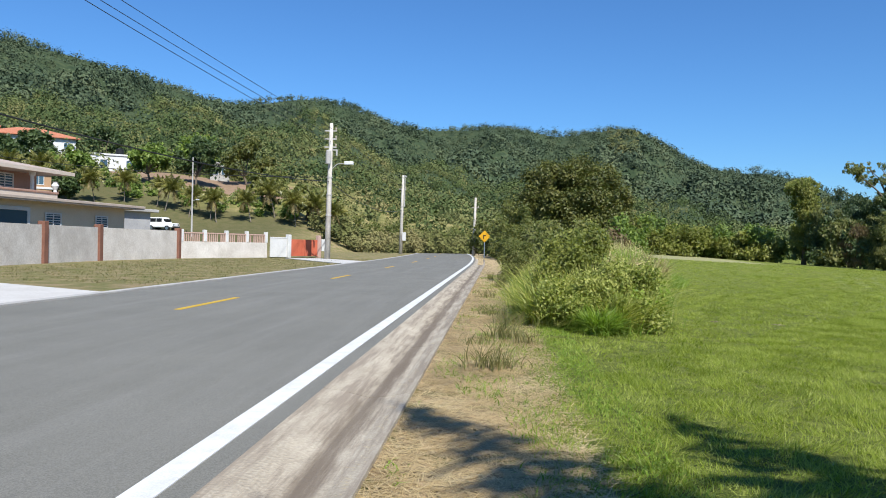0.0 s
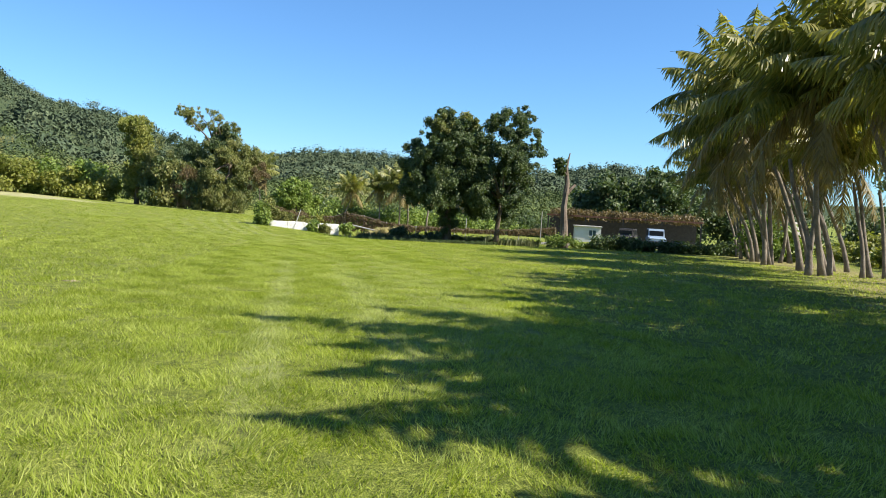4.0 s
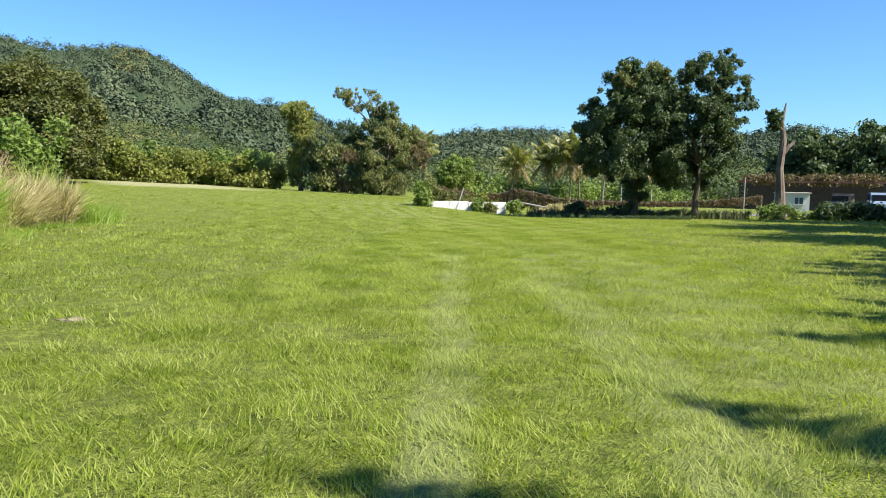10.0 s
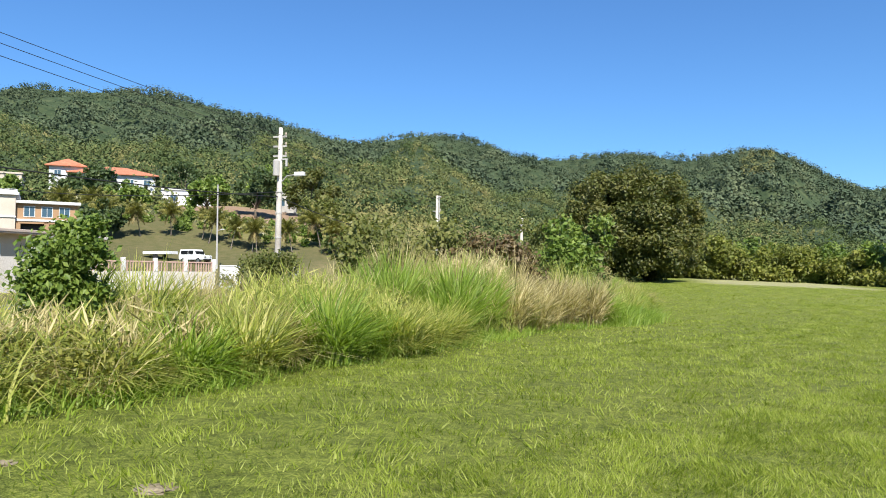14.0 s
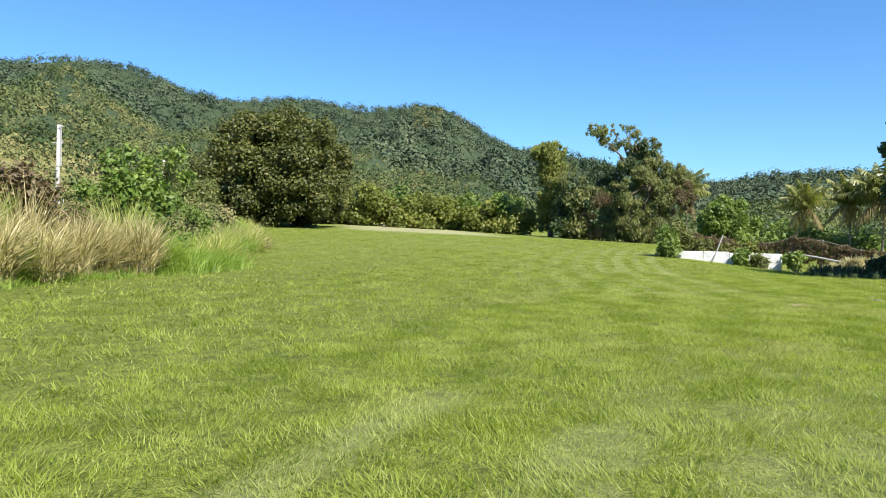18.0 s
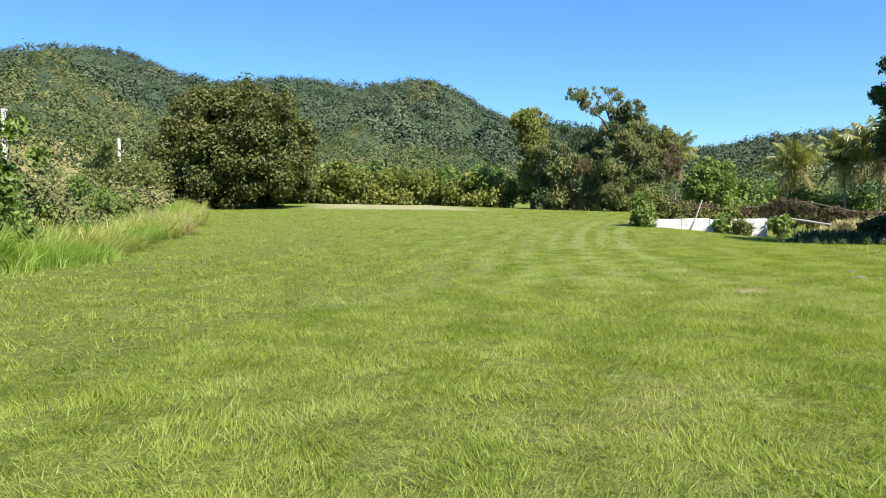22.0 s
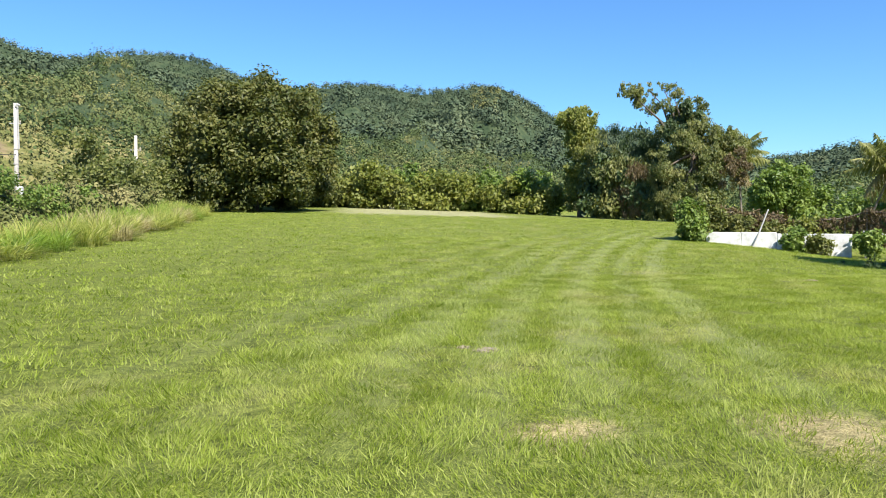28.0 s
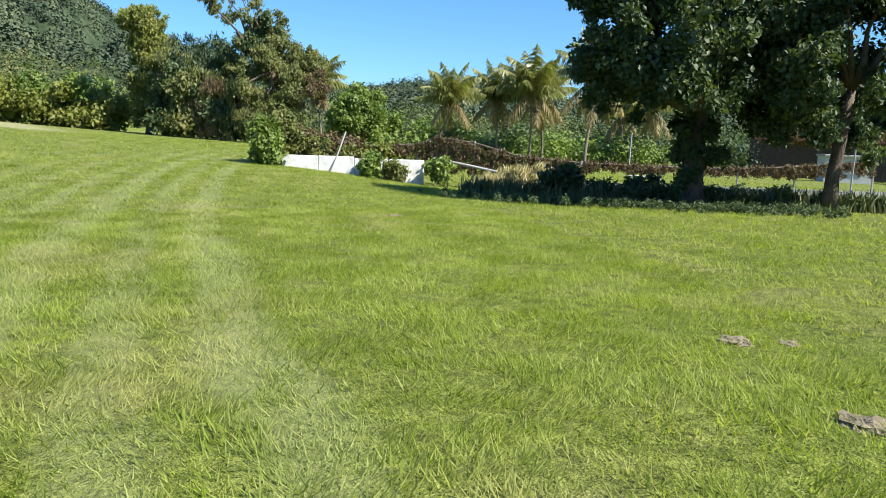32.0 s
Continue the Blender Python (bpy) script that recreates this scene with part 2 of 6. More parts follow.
col = mix(M_GROUND, calc(M_GROUND, "MULTIPLY", under, 0.75), col, mix(M_GROUND, g_mid, (0.2, 0.17, 0.07), (0.42, 0.36, 0.17)))
dry = calc(M_GROUND, "MULTIPLY", step(M_GROUND, noise_of(M_GROUND, 0.45, 4.0, 0.7), 0.53, 0.68), step(M_GROUND, gx, 14.0, 17.0))
col = mix(M_GROUND, calc(M_GROUND, "MULTIPLY", dry, 0.16), col, c_straw)
c_wood = ramp(M_GROUND, noise_of(M_GROUND, 0.11, 6.0, 0.7), [(0.3, (0.03, 0.052, 0.024)), (0.5, (0.058, 0.086, 0.038)), (0.72, (0.12, 0.14, 0.06))])
col = mix(M_GROUND, step(M_GROUND, calc(M_GROUND, "ADD", gzz, calc(M_GROUND, "MULTIPLY", step(M_GROUND, gx, -15.0, -25.0), -6.0)), 3.5, 6.0), col, c_wood)
bank = calc(M_GROUND, "ADD", calc(M_GROUND, "POWER", calc(M_GROUND, "MULTIPLY", calc(M_GROUND, "ADD", gx, 50.0), 0.05), 2.0), calc(M_GROUND, "POWER", calc(M_GROUND, "MULTIPLY", calc(M_GROUND, "SUBTRACT", gy, 124.0), 0.09), 2.0))
bank = step(M_GROUND, calc(M_GROUND, "ADD", bank, calc(M_GROUND, "MULTIPLY", wob, 0.3)), 1.1, 0.7)
slope = calc(M_GROUND, "ADD", calc(M_GROUND, "POWER", calc(M_GROUND, "MULTIPLY", calc(M_GROUND, "ADD", gx, 36.0), 1 / 38), 2.0), calc(M_GROUND, "POWER", calc(M_GROUND, "MULTIPLY", calc(M_GROUND, "SUBTRACT", gy, 142.0), 1 / 40), 2.0))
slope = calc(M_GROUND, "MULTIPLY", step(M_GROUND, calc(M_GROUND, "ADD", slope, calc(M_GROUND, "MULTIPLY", wob, 0.25)), 1.15, 0.7), step(M_GROUND, gy, 98.0, 104.0))
col = mix(M_GROUND, slope, col, ramp(M_GROUND, noise_of(M_GROUND, 0.2, 6.0, 0.75), [(0.34, (0.1, 0.12, 0.03)), (0.5, (0.28, 0.26, 0.09)), (0.66, (0.46, 0.38, 0.17))]))
col = mix(M_GROUND, bank, col, mix(M_GROUND, g_mid, (0.22, 0.15, 0.09), (0.48, 0.33, 0.22)))
paint(M_GROUND, col, calc(M_GROUND, "ADD", g_fine, g_hair), 0.8, 0.03)

M_ASPHALT = worn("asphalt", (0.195, 0.19, 0.165), (0.255, 0.247, 0.214), 0.5, 0.85, 180.0, 0.5, 0.004)
ax_, ay_, az_ = where(M_ASPHALT)
lane = node(M_ASPHALT, "ShaderNodeTexNoise", Scale=1.0, Detail=6.0, Roughness=0.7)
along = M_ASPHALT.node_tree.nodes.new("ShaderNodeCombineXYZ")
link(M_ASPHALT, calc(M_ASPHALT, "MULTIPLY", ax_, 2.2), along.inputs[0])
link(M_ASPHALT, calc(M_ASPHALT, "MULTIPLY", ay_, 0.12), along.inputs[1])
link(M_ASPHALT, along.outputs[0], lane.inputs["Vector"])
road_tone = mix(M_ASPHALT, step(M_ASPHALT, lane.outputs["Fac"], 0.3, 0.95), M_ASPHALT.node_tree.nodes["Principled BSDF"].inputs["Base Color"].links[0].from_socket, (0.29, 0.282, 0.255))
spots = step(M_ASPHALT, noise_of(M_ASPHALT, 3.0, 6.0, 0.8), 0.66, 0.72)
grit = ramp(M_ASPHALT, noise_of(M_ASPHALT, 120.0, 2.0), [(0.35, (0.74, 0.74, 0.73)), (0.65, (1.16, 1.16, 1.14))], False)
road_tone = mix(M_ASPHALT, 1.0, mix(M_ASPHALT, calc(M_ASPHALT, "MULTIPLY", spots, 0.5), road_tone, (0.1, 0.097, 0.09)), grit, "MULTIPLY")
link(M_ASPHALT, road_tone, M_ASPHALT.node_tree.nodes["Principled BSDF"].inputs["Base Color"])
M_GUTTER = worn("gutter_concrete", (0.42, 0.36, 0.27), (0.68, 0.6, 0.47), 1.3, 0.9, 45.0, 0.9, 0.012)
streak = node(M_GUTTER, "ShaderNodeTexNoise", Scale=1.0, Detail=5.0, Roughness=0.7)
sx, sy, sz = where(M_GUTTER)
flow = M_GUTTER.node_tree.nodes.new("ShaderNodeCombineXYZ")
link(M_GUTTER, calc(M_GUTTER, "MULTIPLY", sx, 9.0), flow.inputs[0])
link(M_GUTTER, calc(M_GUTTER, "MULTIPLY", sy, 0.6), flow.inputs[1])
link(M_GUTTER, flow.outputs[0], streak.inputs["Vector"])
old = M_GUTTER.node_tree.nodes["Principled BSDF"].inputs["Base Color"].links[0].from_socket
silt = step(M_GUTTER, calc(M_GUTTER, "ADD", calc(M_GUTTER, "ABSOLUTE", calc(M_GUTTER, "ADD", sx, 0.98)), calc(M_GUTTER, "MULTIPLY", streak.outputs["Fac"], -0.3)), 0.02, -0.14)
tone = mix(M_GUTTER, step(M_GUTTER, streak.outputs["Fac"], 0.42, 0.62), old, (0.36, 0.3, 0.23))
link(M_GUTTER, mix(M_GUTTER, calc(M_GUTTER, "MULTIPLY", silt, 0.8), tone, (0.2, 0.155, 0.11)), M_GUTTER.node_tree.nodes["Principled BSDF"].inputs["Base Color"])
M_CONCRETE = worn("concrete", (0.42, 0.40, 0.37), (0.62, 0.60, 0.56), 0.8, 0.9, 30.0, 0.3, 0.006)
M_APRON = worn("pale_concrete", (0.6, 0.57, 0.52), (0.74, 0.72, 0.68), 0.8, 0.9, 30.0, 0.3, 0.006)
M_WHITE_LINE = worn("road_paint_white", (0.72, 0.72, 0.71), (1.0, 1.0, 0.98), 6.0, 0.7, 90.0, 0.2, 0.002)
M_YELLOW_LINE = worn("road_paint_yellow", (0.62, 0.38, 0.03), (0.78, 0.52, 0.06), 6.0, 0.7, 90.0, 0.2, 0.002)
M_POLE = worn("weathered_pole_concrete", (0.5, 0.45, 0.38), (0.8, 0.75, 0.67), 1.6, 0.9, 24.0, 0.5, 0.01)
M_BARK = worn("bark", (0.10, 0.075, 0.055), (0.24, 0.19, 0.14), 3.0, 0.95, 22.0, 0.8, 0.03)
M_PALM_BARK = worn("palm_bark", (0.16, 0.13, 0.1), (0.36, 0.31, 0.25), 4.0, 0.95, 30.0, 0.6, 0.02)
M_DEAD_BARK = worn("dead_bark", (0.16, 0.12, 0.09), (0.33, 0.27, 0.215), 3.0, 0.95, 22.0, 0.8, 0.03)
M_WHITEWASH = worn("whitewash", (0.72, 0.7, 0.64), (1.24, 1.24, 1.22), 3.5, 0.85, 40.0, 0.15, 0.004)
M_WHITE = worn("white_plaster", (0.72, 0.71, 0.68), (0.84, 0.84, 0.82), 1.5, 0.85, 40.0, 0.2, 0.005)
M_OAK = leafy("round_tree_leaves", (0.045, 0.062, 0.013), (0.125, 0.147, 0.03), (0.265, 0.24, 0.066), 0.5, 0.3, 0.5, 0.2)
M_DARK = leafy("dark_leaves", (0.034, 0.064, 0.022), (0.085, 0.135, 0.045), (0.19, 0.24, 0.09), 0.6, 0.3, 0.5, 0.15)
M_VINE = leafy("vine_leaves", (0.075, 0.102, 0.021), (0.18, 0.21, 0.05), (0.39, 0.365, 0.125), 0.5, 0.35, 0.5, 0.25)
M_YELLOWISH = leafy("yellow_green_leaves", (0.1, 0.135, 0.022), (0.23, 0.265, 0.048), (0.42, 0.4, 0.1), 0.5, 0.35, 0.5, 0.3)
M_BUSH = leafy("bush_leaves", (0.065, 0.12, 0.018), (0.17, 0.26, 0.04), (0.38, 0.46, 0.11), 0.7, 0.3, 0.5, 0.25)
M_REED = leafy("tall_grass", (0.14, 0.2, 0.025), (0.42, 0.48, 0.085), (0.84, 0.76, 0.28), 0.6, 0.45, 0.5, 0.4, 0.8)
M_FRESH = leafy("fresh_grass", (0.13, 0.23, 0.02), (0.28, 0.42, 0.045), (0.5, 0.6, 0.13), 0.6, 0.45, 0.5, 0.35, 0.7)
M_CREEPER = leafy("pale_creeper", (0.14, 0.19, 0.028), (0.34, 0.4, 0.075), (0.62, 0.6, 0.2), 0.9, 0.4, 0.5, 0.3, 0.7)
M_TUFT = leafy("verge_tuft", (0.1, 0.12, 0.035), (0.24, 0.23, 0.08), (0.46, 0.38, 0.18), 1.5, 0.3)
M_DRYREED = leafy("dry_tall_grass", (0.2, 0.18, 0.06), (0.5, 0.43, 0.18), (0.88, 0.76, 0.42), 0.5, 0.3, 0.5, 0.3, 0.8)
M_REDVINE = leafy("withered_vine", (0.1, 0.072, 0.035), (0.2, 0.145, 0.07), (0.33, 0.25, 0.125), 0.7)
M_BLADE = leafy("lawn_blades", (0.15, 0.225, 0.018), (0.38, 0.465, 0.062), (0.66, 0.69, 0.25), 0.9, 0.5, 0.6, 0.0, 0.7)
M_BLADE.node_tree.nodes["Principled BSDF"].inputs["Specular IOR Level"].default_value = 0.15
blade_tone = M_BLADE.node_tree.nodes["Principled BSDF"].inputs["Base Color"].links[0].from_socket
blade_tone = mix(M_BLADE, calc(M_BLADE, "MULTIPLY", tracks_of(M_BLADE), 0.4), blade_tone, (0.6, 0.62, 0.31))
blade_dry = calc(M_BLADE, "MULTIPLY", step(M_BLADE, noise_of(M_BLADE, 0.45, 4.0, 0.7), 0.5, 0.66), step(M_BLADE, where(M_BLADE)[0], 12.0, 16.0))
blade_tone = mix(M_BLADE, calc(M_BLADE, "MULTIPLY", blade_dry, 0.36), blade_tone, (0.56, 0.47, 0.22))
link(M_BLADE, blade_tone, M_BLADE.node_tree.nodes["Principled BSDF"].inputs["Base Color"])
M_FROND = leafy("palm_leaflets", (0.09, 0.11, 0.022), (0.24, 0.25, 0.06), (0.62, 0.55, 0.2), 0.7, 0.42, 0.3)
# Yellow-green copy of palm_leaflets, raised in tone to look sunlit
M_LITFROND = leafy("sunlit_yellow_green_leaflets", (0.09, 0.12, 0.03), (0.25, 0.275, 0.07), (0.66, 0.6, 0.24), 0.7, 0.35, 0.35)
M_OLDFROND = leafy("yellowed_palm_leaflets", (0.15, 0.11, 0.04), (0.32, 0.25, 0.09), (0.5, 0.4, 0.18), 0.7, 0.3)
# Far woods: distance haze is put into these tones, paler and bluer
M_HAZED_WOODS = leafy("hazed_hill_woods", (0.04, 0.068, 0.038), (0.084, 0.12, 0.06), (0.165, 0.19, 0.092), 0.022, 0.0, 0.9, 0.05, 0.15)
M_HILLWOODS = leafy("slope_leaves", (0.042, 0.075, 0.021), (0.096, 0.135, 0.038), (0.25, 0.245, 0.085), 0.03, 0.05, 0.9, 0.1, 0.07)
M_SCRUB = leafy("hill_scrub", (0.065, 0.092, 0.023), (0.172, 0.182, 0.052), (0.35, 0.3, 0.125), 0.1, 0.0, 0.9, 0.3, 0.15)

# ---- mesh helpers ----
RNG = np.random.default_rng(7)


def mesh_of(name, verts, faces, mat, smooth=False):
    """A mesh from arrays: faces all triangles or all quads."""
    me = bpy.data.meshes.new(name)
    verts, faces = np.asarray(verts, np.float32), np.asarray(faces, np.int32)
    k = faces.shape[1]
    me.vertices.add(len(verts))
    me.vertices.foreach_set("co", verts.ravel())
    me.loops.add(faces.size)
    me.loops.foreach_set("vertex_index", faces.ravel())
    me.polygons.add(len(faces))
    me.polygons.foreach_set("loop_start", np.arange(0, faces.size, k, dtype=np.int32))
    me.polygons.foreach_set("use_smooth", np.full(len(faces), smooth))
    me.update(calc_edges=True)
    me.materials.append(mat)
    return me


def part(name, bm, mat, parent=None, label="", smooth=False):
    """One bmesh as one object, under a thing or a part."""
    me = bpy.data.meshes.new(name)
    bm.to_mesh(me)
    bm.free()
    me.materials.append(mat)
    for p in me.polygons:
        p.use_smooth = smooth
    ob = new(name, me)
    ob.parent = parent
    return tagged(ob, label)


def piece(name, me, parent=None, label="", m=None):
    ob = new(name, me)
    ob.parent = parent
    if m is not None:
        ob.matrix_basis = m
    return tagged(ob, label)


def thing(name, m, label, category, group="", kind=""):
    ob = new(name)
    ob.empty_display_size = 0.2
    ob.matrix_basis = m
    return tagged(ob, label, category, group, kind)


def boxes(*items, bevel=0.0):
    """A bmesh of boxes (x0, y0, z0, x1, y1, z1)."""
    bm = bmesh.new()
    for x0, y0, z0, x1, y1, z1 in items:
        bmesh.ops.create_cube(bm, size=1, matrix=Matrix.LocRotScale(((x0 + x1) / 2, (y0 + y1) / 2, (z0 + z1) / 2), None, (abs(x1 - x0), abs(y1 - y0), abs(z1 - z0))))
    if bevel:
        bmesh.ops.bevel(bm, geom=bm.edges[:], offset=bevel, segments=1, affect="EDGES")
    return bm


def prism(points, z0, z1):
    """A bmesh of an outline in plan, raised from z0 to z1."""
    bm = bmesh.new()
    f = bm.faces.new([bm.verts.new((x, y, z0)) for x, y in points])
    r = bmesh.ops.extrude_face_region(bm, geom=[f])
    for v in r["geom"]:
        if isinstance(v, bmesh.types.BMVert):
            v.co.z = z1
    bmesh.ops.recalc_face_normals(bm, faces=bm.faces[:])
    return bm


def tube(points, radii, sides=8, wobble=0.0, bm=None):
    """A tapered tube along points, closed at both ends."""
    bm = bm or bmesh.new()
    pts = [Vector(p) for p in points]
    rings = []
    for k, p in enumerate(pts):
        d = (pts[min(k + 1, len(pts) - 1)] - pts[max(k - 1, 0)]).normalized()
        a = d.orthogonal().normalized() if k == 0 else (a - d * a.dot(d)).normalized()
        b = d.cross(a)
        ring = []
        for s in range(sides):
            w = 2 * math.pi * s / sides
            r = radii[k] * (1 + wobble * (random.random() - 0.5))
            ring.append(bm.verts.new(p + (a * math.cos(w) + b * math.sin(w)) * r))
        rings.append(ring)
    for r0, r1 in zip(rings, rings[1:]):
        for s in range(sides):
            bm.faces.new((r0[s], r0[(s + 1) % sides], r1[(s + 1) % sides], r1[s]))
    bm.faces.new(rings[0][::-1])
    bm.faces.new(rings[-1])
    return bm


def unit(n):
    v = RNG.normal(size=(n, 3))
    return v / np.linalg.norm(v, axis=1, keepdims=True)


def leaf_arrays(centres, radii, count, size, long=1.7, outward=0.5, fill=0.45, squash=1.0, droop=0.0):
    """Small leaves, each a folded rhombus, on and in a cloud of balls."""
    centres, radii = np.asarray(centres, float), np.asarray(radii, float)
    pick = RNG.choice(len(centres), count, p=radii**2 / (radii**2).sum())
    way = unit(count)
    depth = np.clip(np.abs(0.68 + 0.28 * RNG.normal(size=count)), 0, 1.22)
    pos = centres[pick] + way * (radii[pick] * depth)[:, None] * np.array([1, 1, squash])
    normal = way * outward + unit(count) * 0.8 + np.array([0, 0, 0.35])
    normal /= np.linalg.norm(normal, axis=1, keepdims=True)
    along = np.cross(normal, unit(count)) + np.array([0, 0, -droop])
    along /= np.linalg.norm(along, axis=1, keepdims=True)
    side = np.cross(normal, along)
    s = (size * (0.6 + 0.8 * RNG.random(count)))[:, None]
    v = np.stack([pos - along * s * long / 2, pos + side * s / 2 + normal * s * 0.12, pos + along * s * long / 2, pos - side * s / 2 + normal * s * 0.12], 1).reshape(-1, 3)
    f = np.arange(count * 4).reshape(-1, 4)
    return v, f


def blade_arrays(pos, height, width, lean, seg=2, turn=None, bow=0.42):
    """Grass blades that stand at pos: each a bent, pointed strip of seg quads (the tip folded to a point)."""
    n = len(pos)
    turn = RNG.random(n) * 2 * np.pi if turn is None else turn
    d = np.stack([np.cos(turn), np.sin(turn), 0 * turn], 1)
    face = np.stack([-np.sin(turn), np.cos(turn), 0 * turn], 1)
    twist = RNG.random(n) * 2 * np.pi
    w = (np.cos(twist)[:, None] * face + np.sin(twist)[:, None] * d) * (width / 2)[:, None]
    rows = []
    for k in range(seg + 1):
        u = k / seg
        c = pos + d * (lean * u * u)[:, None] + np.array([0, 0, 1.0]) * (height * (u - bow * u * u * np.minimum(1.3, lean / height)))[:, None]
        wk = w * (1 - 0.92 * u * u)
        rows += [c - wk, c + wk]
    v = np.stack(rows, 1).reshape(-1, 3)
    base = np.arange(n)[:, None] * (2 * (seg + 1))
    f = np.concatenate([base + np.array([2 * k, 2 * k + 1, 2 * k + 3, 2 * k + 2]) for k in range(seg)])
    return v, f


def joined(*pairs):
    vs, fs, n = [], [], 0
    for v, f in pairs:
        vs.append(v)
        fs.append(f + n)
        n += len(v)
    return np.concatenate(vs), np.concatenate(fs)


# ---- the lie of the land ----
def smooth01(u):
    u = np.clip(u, 0, 1)
    return u * u * (3 - 2 * u)


RIDGE = (6.0, 6.0, 4.6, 9.1, 8.2, 8.9, 7.7, 8.0, 6.5, 7.5, 6.6, 5.5, 6.6, 5.5, 6.6, 4.0, 4.1, 2.5, 2.1, 3.3, 2.1, 2.2, 2.0, 2.9, 2.6, 1.5, 1.5)


def skyline(az):
    """Height of the hills over the horizon, in degrees, by bearing: a hump every five degrees from -60 on."""
    e = 2.0 * smooth01((np.abs(az - 5) - 62) / 8)
    for k, high in enumerate(RIDGE):
        e = e + high * np.exp(-(((az + 60 - 5 * k) / 4.2) ** 2))
    return e


def hills(x, y):
    r, az = np.hypot(x, y), np.degrees(np.arctan2(x, y))
    start = 80 + 85 * smooth01((az + 20) / 30)
    top = np.where(az > 24, 900.0, 1100.0)
    u = (r - start) / (top - start)
    up = np.where(u < 1, np.clip(u, 0, 1) ** 1.05, 1 - 0.25 * np.clip(u - 1, 0, 2))
    return np.where(u > 0, up * top * np.tan(np.radians(skyline(az))), 0.0)


def field(x, y):
    k = np.clip(x / 4, 0, 1)
    z = -0.018 * np.clip(0.6 * np.clip(x, 0, 110) + 0.8 * np.clip(y, -20, 100) - 3, 0, None) + 0.041 * np.clip(y - 40, 0, 60) * np.clip((85 - x) / 70, 0, 1)
    return z * k - 0.3 * np.exp(-(((x - 37) / 7) ** 2) - ((y - 44) / 6) ** 2) - 0.45 * np.exp(-(((x - 37.5) / 4.5) ** 2) - ((y - 50) / 4.5) ** 2)


def relief(x, y):
    """Spurs and gullies on the slopes."""
    h = hills(x, y)
    h = h - 1.35 * np.exp(-(((x + 43) / 12) ** 2) - ((y - 91) / 9) ** 2)
    r, az = np.hypot(x, y), np.degrees(np.arctan2(x, y))
    up = np.clip((r - 230) / (np.where(az > 24, 860.0, 1060.0) - 230), 0, 1)
    fold = np.sin(np.radians(az) * 19 + 1.1 * np.sin(r / 170) + 0.5) ** 2 + 0.5 * np.sin(np.radians(az) * 43 + 1.6 * np.sin(r / 90 + az / 9)) ** 2
    h = h + fold * -22 * up * (1 - up) * 3.2 * np.clip(h / 30, 0, 1)
    return h + np.clip(h / 40, 0, 1) * (9 * np.sin(x / 61 + 1.3 * np.sin(y / 83)) * np.sin(y / 71 + 0.7) + 5 * np.sin(x / 23 + 2 * np.sin(y / 41)) * np.sin(y / 29))


def land(x, y):
    return field(np.asarray(x, float), np.asarray(y, float)) + relief(np.asarray(x, float), np.asarray(y, float))


def z_at(x, y):
    return float(land(np.array([x]), np.array([y]))[0])


def grid_lines(lo, fine_lo, fine_hi, hi, step_fine, extra=()):
    lines = list(np.arange(fine_lo, fine_hi, step_fine))
    s, p = step_fine, fine_lo
    while p > lo:
        s *= 1.09
        p -= s
        lines.append(p)
    s, p = step_fine, fine_hi
    while p < hi:
        s *= 1.09
        p += s
        lines.append(p)
    return np.unique(np.round(np.concatenate([lines, extra]), 3))


xs = grid_lines(-2200, -12, 60, 2200, 1.0, (-8.3, -8.2, -0.8, -0.68))
ys = grid_lines(-1500, -12, 105, 2400, 1.2)
X, Y = np.meshgrid(xs, ys, indexing="ij")
Z = land(X, Y)
Z = np.where((X > -8.25) & (X < -0.75) & (Y < 47) & (Y > -40), -0.12, Z)
ids = np.arange(X.size).reshape(X.shape)
quads = np.stack([ids[:-1, :-1], ids[1:, :-1], ids[1:, 1:], ids[:-1, 1:]], -1).reshape(-1, 4)
tagged(new("ground", mesh_of("ground", np.stack([X, Y, Z], -1).reshape(-1, 3), quads, M_GROUND, True)), "mown green field with dry verges running out to wooded hills", "ground", kind="structure")

# ---- road ----
def bend(y):
    """How far the road has swung to the left, at y."""
    return -0.0006 * max(0.0, y - 40) ** 2


def strip(x0, x1, y0, y1, z, thick=0.1, dy=3.0, profile=None):
    """A band along the road, in cross-section flat or by a profile of (x, z)."""
    prof = profile or [(x0, z), (x1, z)]
    bm = bmesh.new()
    n = max(1, int((y1 - y0) / dy))
    rows = []
    for k in range(n + 1):
        y = y0 + (y1 - y0) * k / n
        rows.append([bm.verts.new((x + bend(y), y, zz)) for x, zz in prof])
    for a, b in zip(rows, rows[1:]):
        for k in range(len(prof) - 1):
            bm.faces.new((a[k], a[k + 1], b[k + 1], b[k]))
    bmesh.ops.recalc_face_normals(bm, faces=bm.faces[:])
    r = bmesh.ops.extrude_face_region(bm, geom=bm.faces[:])
    for v in r["geom"]:
        if isinstance(v, bmesh.types.BMVert):
            v.co.z -= thick
    bmesh.ops.recalc_face_normals(bm, faces=bm.faces[:])
    return bm


